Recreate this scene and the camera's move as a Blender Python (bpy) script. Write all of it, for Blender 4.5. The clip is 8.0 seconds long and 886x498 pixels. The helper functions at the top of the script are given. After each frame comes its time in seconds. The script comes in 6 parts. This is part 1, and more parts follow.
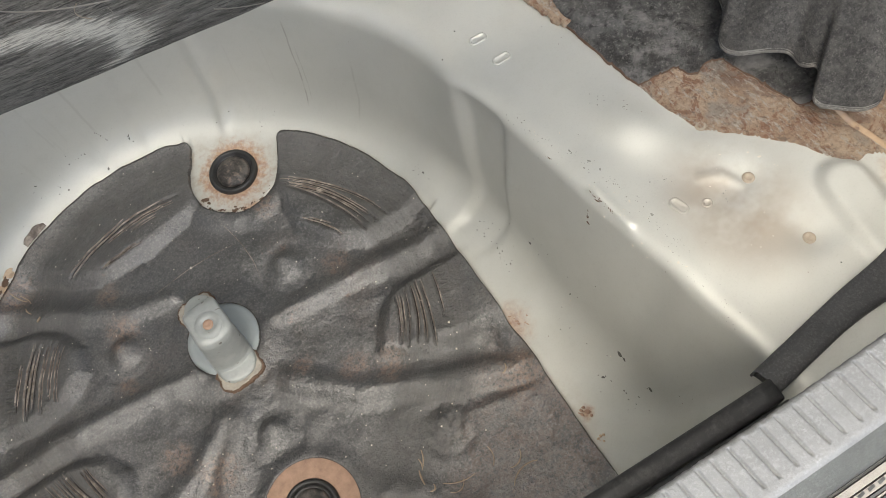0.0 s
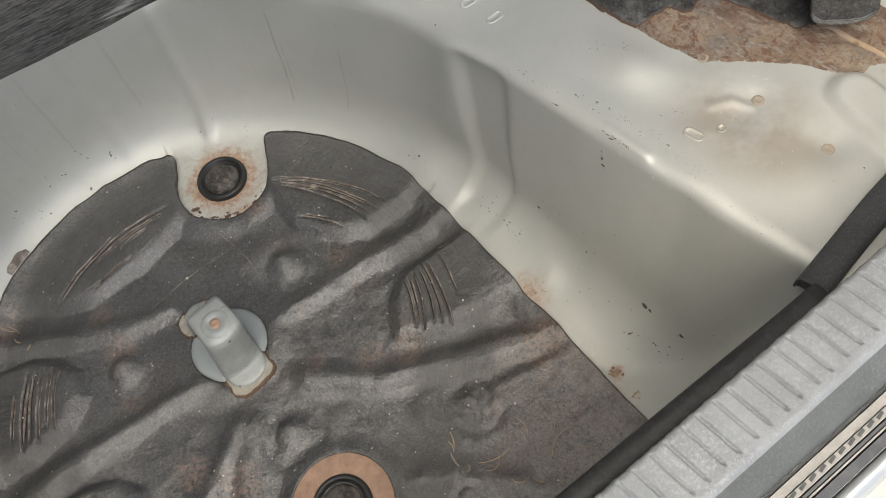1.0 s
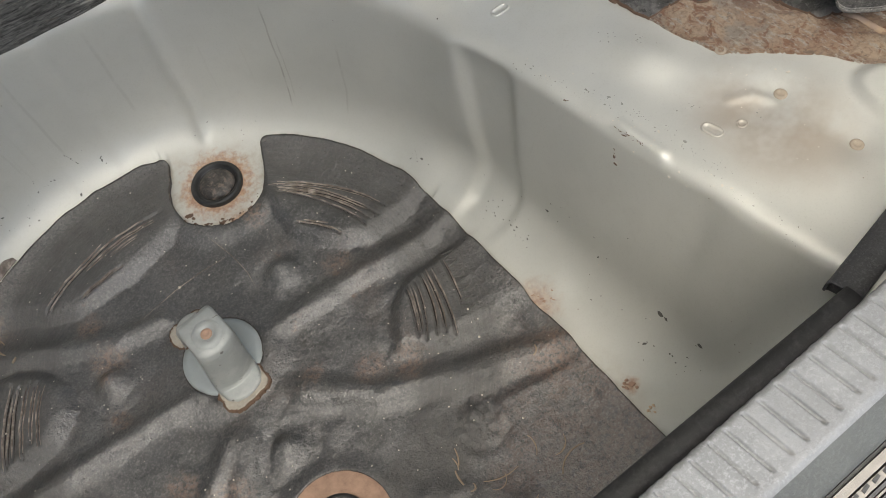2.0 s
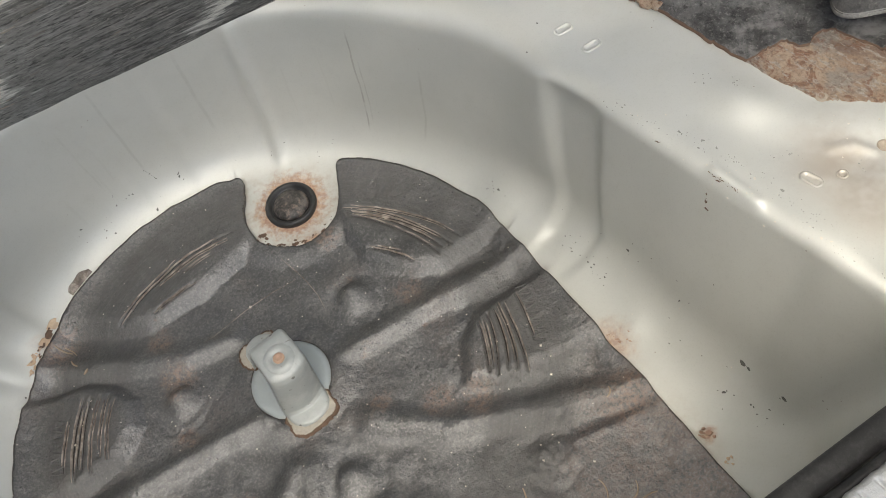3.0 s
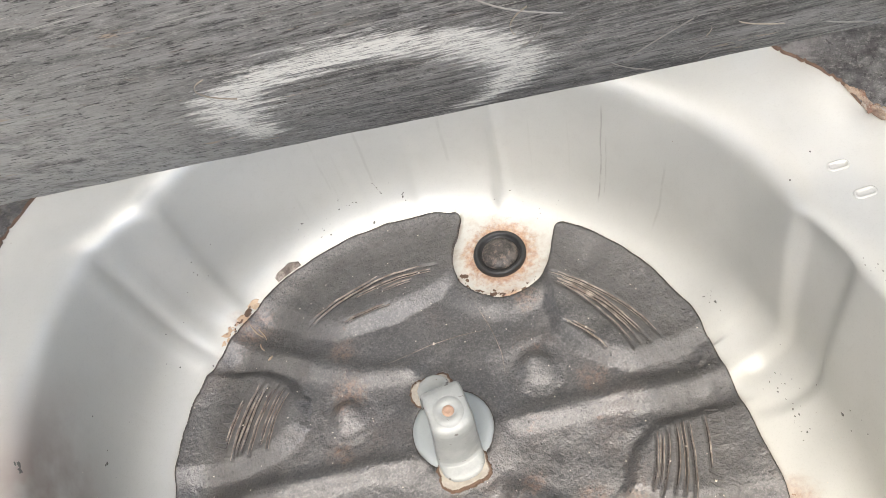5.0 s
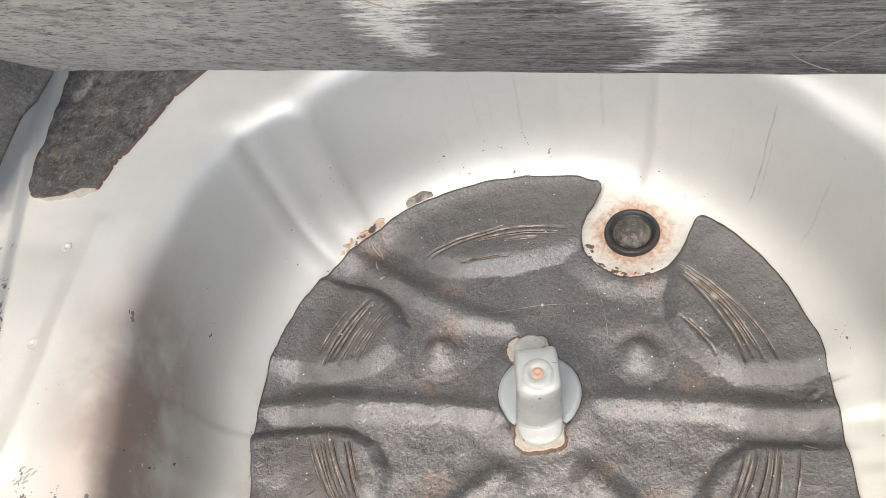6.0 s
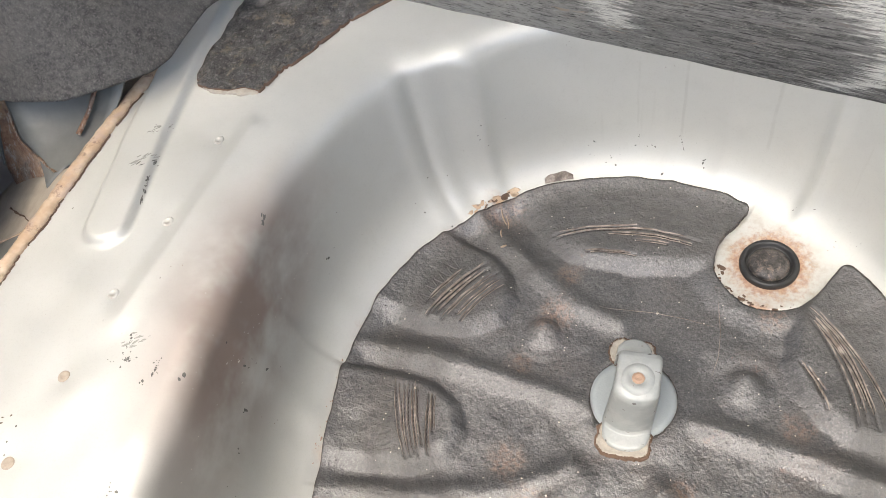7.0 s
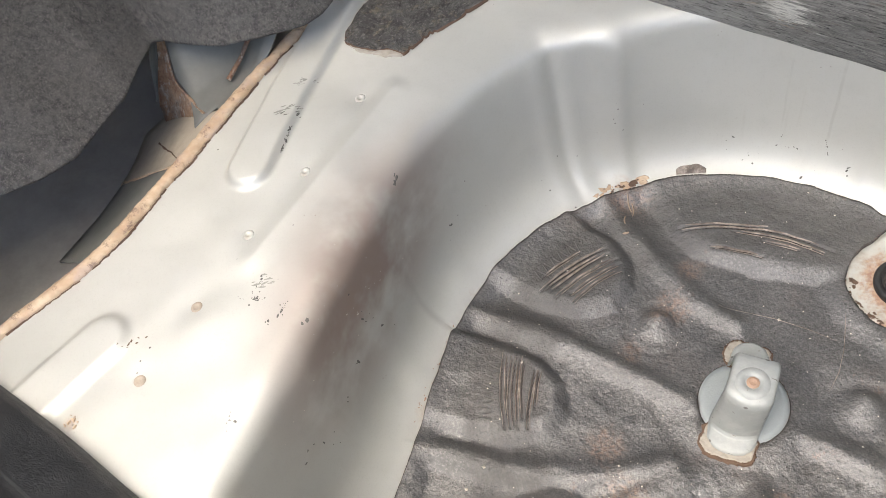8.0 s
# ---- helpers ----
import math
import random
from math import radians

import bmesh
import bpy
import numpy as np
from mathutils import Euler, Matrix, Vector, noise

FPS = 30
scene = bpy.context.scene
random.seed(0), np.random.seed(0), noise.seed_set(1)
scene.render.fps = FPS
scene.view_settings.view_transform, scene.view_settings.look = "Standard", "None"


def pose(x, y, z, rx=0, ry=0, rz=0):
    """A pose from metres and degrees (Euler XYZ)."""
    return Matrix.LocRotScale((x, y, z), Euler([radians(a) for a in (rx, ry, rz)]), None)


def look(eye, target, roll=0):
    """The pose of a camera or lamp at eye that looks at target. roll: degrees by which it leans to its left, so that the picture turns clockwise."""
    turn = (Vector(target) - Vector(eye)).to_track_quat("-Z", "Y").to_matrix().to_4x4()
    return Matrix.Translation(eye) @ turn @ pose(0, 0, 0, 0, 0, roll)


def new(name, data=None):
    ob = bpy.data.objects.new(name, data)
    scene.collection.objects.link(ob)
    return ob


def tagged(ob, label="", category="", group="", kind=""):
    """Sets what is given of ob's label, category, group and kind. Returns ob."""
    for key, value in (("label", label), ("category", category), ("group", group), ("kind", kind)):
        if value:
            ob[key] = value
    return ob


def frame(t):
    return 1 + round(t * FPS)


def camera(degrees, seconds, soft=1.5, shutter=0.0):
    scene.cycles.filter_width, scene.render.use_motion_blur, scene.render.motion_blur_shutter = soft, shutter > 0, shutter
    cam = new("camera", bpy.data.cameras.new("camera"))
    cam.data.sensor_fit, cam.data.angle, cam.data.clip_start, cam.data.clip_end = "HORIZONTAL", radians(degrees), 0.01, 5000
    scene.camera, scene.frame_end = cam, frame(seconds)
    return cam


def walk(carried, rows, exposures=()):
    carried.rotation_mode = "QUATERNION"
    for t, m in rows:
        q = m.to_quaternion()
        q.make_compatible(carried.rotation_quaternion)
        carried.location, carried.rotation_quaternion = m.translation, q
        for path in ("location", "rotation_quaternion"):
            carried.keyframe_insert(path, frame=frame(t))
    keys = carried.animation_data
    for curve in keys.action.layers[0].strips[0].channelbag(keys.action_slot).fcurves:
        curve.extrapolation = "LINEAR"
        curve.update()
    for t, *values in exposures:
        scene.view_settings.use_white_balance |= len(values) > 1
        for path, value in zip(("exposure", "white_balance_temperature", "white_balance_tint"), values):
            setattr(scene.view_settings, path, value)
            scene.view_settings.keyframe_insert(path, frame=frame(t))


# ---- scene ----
cam = camera(55.0, 8.0, soft=0.5)
EXPOSURES = [(0.0, 1.34, 6750, 7), (0.5, 1.16, 6750, 7), (2.5, 1.14, 6750, 7), (3.0, 1.43, 6750, 7), (3.5, 1.60, 6750, 7), (4.2, 1.79, 6750, 8), (5.3, 2.17, 6800, 11), (6.5, 2.11, 6800, 11), (8.0, 2.00, 6800, 11)]
PATH = [
    (0, (0.101, -0.359, 0.757), (0.379, 0.397, -1.074), -17.7),
    (0.5, (0.026, -0.377, 0.746), (0.42, 0.398, -1.056), -15.8),
    (1, (0.017, -0.379, 0.71), (0.473, 0.423, -1.064), -14.9),
    (1.2, (0.01, -0.382, 0.693), (0.487, 0.423, -1.075), -14.3),
    (2.3, (0.026, -0.363, 0.672), (0.474, 0.498, -1.077), -16.6),
    (2.5, (0.025, -0.356, 0.675), (0.456, 0.524, -1.069), -17.3),
    (3, (0.014, -0.339, 0.677), (0.425, 0.581, -1.05), -17.2),
    (3.5, (0.004, -0.327, 0.691), (0.411, 0.646, -1.008), -16.6),
    (4, (0.002, -0.319, 0.694), (0.363, 0.705, -0.986), -17.2),
    (5.3, (0.038, -0.281, 0.694), (-0.032, 0.866, -0.943), -20.3),
    (5.5, (0.041, -0.283, 0.69), (-0.102, 0.854, -0.949), -20.5),
    (6, (0.039, -0.286, 0.683), (-0.256, 0.821, -0.957), -20.1),
    (6.5, (0.028, -0.287, 0.677), (-0.394, 0.793, -0.953), -18.0),
    (7, (0.021, -0.294, 0.675), (-0.517, 0.747, -0.946), -15.9),
    (7.5, (0.014, -0.303, 0.676), (-0.636, 0.683, -0.938), -15.7),
    (8, (0.007, -0.304, 0.682), (-0.742, 0.612, -0.93), -18.9),
]
walk(cam, [(t, look(eye, target, roll)) for t, eye, target, roll in PATH], EXPOSURES)

# ---- daylight through the open tailgate ----
SUN_AZ, SUN_EL = 212.0, 76.0
world = bpy.data.worlds.new("overcast_sky")
scene.world = world
world.use_nodes = True
wn = world.node_tree
sky = wn.nodes.new("ShaderNodeTexSky")
sky.sky_type, sky.sun_disc = "NISHITA", False
sky.sun_elevation, sky.sun_rotation = radians(SUN_EL), radians(SUN_AZ)
sky.air_density, sky.dust_density, sky.ozone_density = 1.0, 4.0, 1.0
wn.links.new(sky.outputs[0], wn.nodes["Background"].inputs[0])
wn.nodes["Background"].inputs[1].default_value = 0.15
sun_data = bpy.data.lights.new("sun", "SUN")
sun_data.energy, sun_data.angle, sun_data.color = 2.65, radians(62), (1.0, 0.955, 0.87)
sun = new("sun", sun_data)
sun_dir = Vector((math.sin(radians(SUN_AZ)) * math.cos(radians(SUN_EL)), math.cos(radians(SUN_AZ)) * math.cos(radians(SUN_EL)), math.sin(radians(SUN_EL))))
sun.matrix_world = look(sun_dir * 6, (0, 0, 0))


# ---- materials ----
class Nodes:
    """A short way to write node trees."""

    def __init__(self, name):
        self.mat = bpy.data.materials.new(name)
        self.mat.use_nodes = True
        self.t = self.mat.node_tree
        self.bsdf = self.t.nodes["Principled BSDF"]
        self.co = self.t.nodes.new("ShaderNodeTexCoord").outputs["Object"]

    def put(self, socket, value):
        if hasattr(value, "is_output"):
            self.t.links.new(value, socket)
        elif isinstance(value, (tuple, list)) and len(value) == 3 and socket.type == "RGBA":
            socket.default_value = (*value, 1)
        else:
            socket.default_value = value

    def scaled(self, s, turn=(0, 0, 0), move=(0, 0, 0)):
        n = self.t.nodes.new("ShaderNodeMapping")
        n.inputs["Scale"].default_value = s
        n.inputs["Rotation"].default_value = [radians(a) for a in turn]
        n.inputs["Location"].default_value = move
        self.put(n.inputs[0], self.co)
        return n.outputs[0]

    def noise(self, scale, detail=4, rough=0.55, vec=None, distort=0.0):
        n = self.t.nodes.new("ShaderNodeTexNoise")
        self.put(n.inputs["Vector"], vec or self.co)
        for k, v in (("Scale", scale), ("Detail", detail), ("Roughness", rough), ("Distortion", distort)):
            n.inputs[k].default_value = v
        return n.outputs["Fac"]

    def cells(self, scale, vec=None, feature="F1", out="Distance", rand=1.0):
        n = self.t.nodes.new("ShaderNodeTexVoronoi")
        n.feature = feature
        self.put(n.inputs["Vector"], vec or self.co)
        n.inputs["Scale"].default_value = scale
        n.inputs["Randomness"].default_value = rand
        return n.outputs[out]

    def ramp(self, fac, lo, hi, a=0.0, b=1.0):
        n = self.t.nodes.new("ShaderNodeMapRange")
        n.interpolation_type = "SMOOTHSTEP"
        self.put(n.inputs[0], fac)
        for k, v in zip((1, 2, 3, 4), (lo, hi, a, b)):
            n.inputs[k].default_value = v
        return n.outputs[0]

    def math(self, op, a, b=0.0, c=0.0):
        n = self.t.nodes.new("ShaderNodeMath")
        n.operation = op
        for s, v in zip(n.inputs, (a, b, c)):
            self.put(s, v)
        return n.outputs[0]

    def mix(self, fac, a, b):
        n = self.t.nodes.new("ShaderNodeMix")
        n.data_type = "RGBA"
        self.put(n.inputs[0], fac)
        self.put(n.inputs[6], a)
        self.put(n.inputs[7], b)
        return n.outputs[2]

    def far(self, place, squash=(1, 1, 1)):
        """Distance in metres from a place."""
        n = self.t.nodes.new("ShaderNodeVectorMath")
        n.operation = "SUBTRACT"
        self.put(n.inputs[0], self.co)
        n.inputs[1].default_value = place
        m = self.t.nodes.new("ShaderNodeVectorMath")
        m.operation = "MULTIPLY"
        self.put(m.inputs[0], n.outputs[0])
        m.inputs[1].default_value = squash
        d = self.t.nodes.new("ShaderNodeVectorMath")
        d.operation = "LENGTH"
        self.put(d.inputs[0], m.outputs[0])
        return d.outputs["Value"]

    def xyz(self):
        n = self.t.nodes.new("ShaderNodeSeparateXYZ")
        self.put(n.inputs[0], self.co)
        return n.outputs

    def bump(self, height, strength, dist=0.001, under=None):
        n = self.t.nodes.new("ShaderNodeBump")
        n.inputs["Strength"].default_value = strength
        n.inputs["Distance"].default_value = dist
        self.put(n.inputs["Height"], height)
        if under is not None:
            self.put(n.inputs["Normal"], under)
        return n.outputs[0]

    def done(self, color, rough=0.5, metal=0.0, normal=None, **more):
        self.put(self.bsdf.inputs["Base Color"], color)
        self.put(self.bsdf.inputs["Roughness"], rough)
        self.put(self.bsdf.inputs["Metallic"], metal)
        if normal is not None:
            self.put(self.bsdf.inputs["Normal"], normal)
        for k, v in more.items():
            self.put(self.bsdf.inputs[k.replace("_", " ")], v)
        return self.mat


RUST = (0.30, 0.105, 0.035)
RUST_PALE = (0.46, 0.27, 0.14)


def paint_material():
    """Pale grey-green body paint with dust film, chips, drips and rust blooms."""
    n = Nodes("body_paint")
    base = n.mix(n.ramp(n.noise(3.5, 3), 0.35, 0.65), (0.525, 0.530, 0.488), (0.575, 0.578, 0.535))
    base = n.mix(n.ramp(n.noise(38, 5, 0.7), 0.45, 0.75, 0, 0.10), base, (0.36, 0.36, 0.32))
    # brown film of old damp
    film = n.math("MULTIPLY", n.ramp(n.noise(16, 4, 0.65), 0.30, 0.62), n.ramp(n.far((0.376, -0.228, 0.18), (1, 0.75, 1)), 0.012, 0.062, 0.95, 0))
    base = n.mix(n.math("MULTIPLY", film, 0.75), base, (0.32, 0.245, 0.175))
    film = n.math("MULTIPLY", n.ramp(n.noise(14, 4, 0.6), 0.25, 0.6), n.ramp(n.far((-0.288, -0.04, 0.14), (1, 0.45, 0.8)), 0.02, 0.085, 0.85, 0))
    base = n.mix(film, base, (0.28, 0.20, 0.165))
    base = n.mix(n.ramp(n.noise(650, 3, 0.8), 0.52, 0.68, 0, 0.12), base, (0.30, 0.29, 0.26))
    # runs of dirty water down the wall
    x, y, z = n.xyz()
    ang = n.math("ARCTAN2", y, x)
    vec = n.t.nodes.new("ShaderNodeCombineXYZ")
    n.put(vec.inputs[0], n.math("MULTIPLY", ang, 34.0))
    n.put(vec.inputs[1], n.math("MULTIPLY", z, 7.0))
    runs = n.ramp(n.noise(1.0, 3, 0.6, vec.outputs[0]), 0.62, 0.72)
    runs = n.math("MULTIPLY", runs, n.math("MULTIPLY", n.ramp(z, 0.02, 0.06), n.ramp(z, 0.135, 0.172, 1, 0)))
    base = n.mix(n.math("MULTIPLY", runs, 0.07), base, (0.30, 0.28, 0.23))
    waver = n.math("MULTIPLY", n.math("SUBTRACT", n.noise(30, 2), 0.5), 0.012)
    for at, half, most, z0, z1 in ((38.3, 0.26, 0.36, 0.03, 0.155), (37.2, 0.2, 0.2, 0.04, 0.12), (71.5, 0.5, 0.10, 0.05, 0.16), (88.3, 0.4, 0.12, 0.04, 0.16), (97.0, 0.3, 0.08, 0.05, 0.14), (25.0, 0.35, 0.15, 0.03, 0.12)):
        off = n.math("ABSOLUTE", n.math("ADD", n.math("SUBTRACT", ang, radians(at)), waver))
        drip = n.math("MULTIPLY", n.ramp(off, radians(half) * 0.3, radians(half), most, 0), n.math("MULTIPLY", n.ramp(z, z0, z0 + 0.01), n.ramp(z, z1 - 0.02, z1, 1, 0)))
        base = n.mix(n.math("MULTIPLY", drip, n.ramp(n.noise(70, 3), 0.3, 0.55, 0.3, 1)), base, (0.16, 0.145, 0.11))
    # brown blotches near the level of the well's floor, fading out just above
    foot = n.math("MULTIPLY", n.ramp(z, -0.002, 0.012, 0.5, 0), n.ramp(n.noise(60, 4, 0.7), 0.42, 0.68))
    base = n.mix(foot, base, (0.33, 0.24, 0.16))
    # rust blooms where the paint is broken
    crust = n.noise(160, 5, 0.65)
    bloom = None
    for place, r0, r1, most in (
        ((0.097, 0.163, 0.0), 0.024, 0.043, 0.72),
        ((0.089, 0.112, 0.0), 0.004, 0.018, 0.7),
        ((-0.165, 0.206, 0.0), 0.003, 0.020, 0.45),
        ((-0.205, 0.178, 0.0), 0.002, 0.014, 0.35),
        ((0.222, -0.150, 0.0), 0.004, 0.030, 0.55),
        ((0.222, -0.255, 0.003), 0.002, 0.010, 0.8),
        ((0.219, -0.281, 0.004), 0.002, 0.008, 0.7),
        ((-0.262, -0.02, 0.0), 0.002, 0.012, 0.6),
        ((-0.258, -0.085, 0.0), 0.002, 0.015, 0.6),
        ((-0.262, 0.04, 0.0), 0.002, 0.012, 0.6),
        ((-0.425, -0.231, 0.18), 0.001, 0.008, 0.4),
        ((0.48, -0.28, 0.18), 0.004, 0.018, 0.4),
    ):
        d = n.math("ADD", n.far(place), n.math("MULTIPLY", n.math("SUBTRACT", crust, 0.5), r1 * 0.9))
        m = n.ramp(d, r0, r1, most, 0)
        bloom = m if bloom is None else n.math("MAXIMUM", bloom, m)
    rust = n.mix(n.ramp(n.noise(300, 3), 0.4, 0.6), RUST, RUST_PALE)
    base = n.mix(bloom, base, rust)
    # small chips and flecks of black
    fleck = n.ramp(n.cells(62, n.scaled((1, 0.8, 0.7))), 0.036, 0.048, 1, 0)
    fleck = n.math("MULTIPLY", fleck, n.ramp(n.noise(11, 2), 0.58, 0.64))
    base = n.mix(fleck, base, (0.055, 0.045, 0.04))
    dots = n.math("MULTIPLY", n.ramp(n.cells(150), 0.07, 0.10, 1, 0), n.ramp(n.noise(23, 2), 0.64, 0.68))
    base = n.mix(n.math("MULTIPLY", dots, 0.6), base, (0.20, 0.14, 0.10))
    light = n.math("MULTIPLY", n.ramp(n.cells(120, n.scaled((1, 1, 1), move=(3, 1, 2))), 0.06, 0.09, 1, 0), n.ramp(n.noise(8, 2), 0.52, 0.6))
    base = n.mix(n.math("MULTIPLY", light, 0.6), base, (0.6, 0.58, 0.52))
    rough = n.math("ADD", n.ramp(n.noise(24, 4, 0.6), 0.3, 0.7, 0.44, 0.57), n.math("MULTIPLY", bloom, 0.35))
    metal = n.math("MULTIPLY", n.math("SUBTRACT", 1.0, n.math("MINIMUM", n.math("ADD", bloom, fleck), 1.0)), 0.36)
    normal = n.bump(n.noise(26, 2), 0.05, 0.004)
    normal = n.bump(n.math("ADD", n.noise(900, 2), n.math("MULTIPLY", bloom, n.math("MULTIPLY", crust, 8.0))), 0.06, 0.0006, normal)
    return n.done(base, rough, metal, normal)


def mat_material():
    """Black bitumen mat, dusty and pitted, stained brown where damp has stood."""
    n = Nodes("bitumen_mat")
    base = n.mix(n.ramp(n.noise(15, 5, 0.72), 0.36, 0.66), (0.018, 0.0173, 0.0166), (0.060, 0.0565, 0.0525))
    # brown damp stains, broad and small
    stain = n.ramp(n.noise(11, 5, 0.65), 0.50, 0.72, 0, 0.55)
    base = n.mix(stain, base, (0.070, 0.047, 0.033))
    corner = n.math("MULTIPLY", n.ramp(n.far((0.19, -0.26, 0.0), (1, 1, 0)), 0.05, 0.15, 0.8, 0), n.ramp(n.noise(45, 4, 0.7), 0.3, 0.6))
    base = n.mix(corner, base, (0.085, 0.045, 0.027))
    bloom = n.ramp(n.noise(24, 5, 0.75), 0.64, 0.70, 0, 0.6)
    base = n.mix(bloom, base, (0.17, 0.085, 0.050))
    smear = None
    for place, r0, r1 in (((0.082, -0.088), 0.004, 0.020), ((0.112, -0.110), 0.004, 0.024), ((0.199, -0.190), 0.006, 0.030), ((-0.072, -0.096), 0.008, 0.026), ((-0.099, -0.057), 0.006, 0.022), ((0.043, -0.056), 0.003, 0.015),
                          ((-0.083, 0.087), 0.006, 0.024), ((-0.104, 0.033), 0.003, 0.016), ((-0.150, 0.182), 0.008, 0.034), ((-0.078, 0.130), 0.002, 0.018), ((0.102, 0.108), 0.003, 0.016), ((0.125, 0.012), 0.003, 0.018)):
        m = n.ramp(n.math("ADD", n.far((*place, 0), (1, 1, 0)), n.math("MULTIPLY", n.math("SUBTRACT", n.noise(110, 5, 0.75), 0.5), 0.035)), r0, r1, 0.8, 0)
        smear = m if smear is None else n.math("MAXIMUM", smear, m)
    base = n.mix(n.math("MULTIPLY", smear, n.ramp(n.noise(210, 4, 0.8), 0.36, 0.6)), base, (0.20, 0.115, 0.068))
    # darker, rougher ring about the bracket, streaked along its arcs
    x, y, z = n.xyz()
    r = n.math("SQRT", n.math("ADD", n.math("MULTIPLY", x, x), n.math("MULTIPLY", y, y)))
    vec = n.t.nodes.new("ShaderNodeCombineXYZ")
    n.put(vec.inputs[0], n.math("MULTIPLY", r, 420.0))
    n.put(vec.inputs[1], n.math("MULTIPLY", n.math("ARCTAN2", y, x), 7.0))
    dark_ring = n.math("MULTIPLY", n.ramp(n.math("ABSOLUTE", n.math("SUBTRACT", r, 0.198)), 0.026, 0.042, 1, 0), n.ramp(n.noise(1.0, 4, 0.7, vec.outputs[0]), 0.38, 0.58, 0.70, 0.97))
    base = n.mix(dark_ring, base, (0.018, 0.0148, 0.0118))
    # grain: dusty grains and dark pits
    grain = n.noise(480, 4, 0.75)
    base = n.mix(n.math("MULTIPLY", n.ramp(grain, 0.49, 0.60, 0, 0.6), n.math("SUBTRACT", 1.0, n.math("MULTIPLY", dark_ring, 0.85))), base, (0.15, 0.147, 0.14))
    pits = n.noise(240, 5, 0.8, n.scaled((1, 1, 1), move=(4, 2, 7)))
    base = n.mix(n.ramp(pits, 0.52, 0.575, 0, 0.92), base, (0.008, 0.009, 0.009))
    hole = n.math("MULTIPLY", n.ramp(n.cells(150), 0.10, 0.20, 1, 0), n.ramp(n.noise(30, 3), 0.42, 0.52))
    base = n.mix(hole, base, (0.010, 0.009, 0.009))
    fleck = n.math("MULTIPLY", n.ramp(n.cells(95, n.scaled((1, 1, 1), move=(1, 5, 2))), 0.05, 0.075, 1, 0), n.ramp(n.noise(19, 2), 0.52, 0.6))
    base = n.mix(fleck, base, (0.40, 0.36, 0.31))
    rough = n.math("ADD", n.ramp(n.noise(60, 4), 0.3, 0.7, 0.39, 0.52), n.math("MULTIPLY", dark_ring, 0.17))
    normal = n.bump(n.noise(120, 3, 0.55), 0.20, 0.0022)
    normal = n.bump(n.noise(300, 3, 0.6), 0.60, 0.0014, normal)
    normal = n.bump(n.math("SUBTRACT", grain, n.math("MULTIPLY", hole, 0.8)), 0.60, 0.0008, normal)
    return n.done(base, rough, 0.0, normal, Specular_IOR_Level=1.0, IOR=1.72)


def scuff_material():
    n = Nodes("scuffed_fibre")
    c = n.mix(n.ramp(n.noise(90, 4, 0.7), 0.35, 0.7), (0.15, 0.122, 0.10), (0.44, 0.39, 0.335))
    c = n.mix(n.ramp(n.noise(40, 3), 0.5, 0.7, 0, 0.8), c, (0.07, 0.06, 0.055))
    return n.done(c, 0.8, 0.0, n.bump(n.noise(600, 3), 0.5, 0.001))


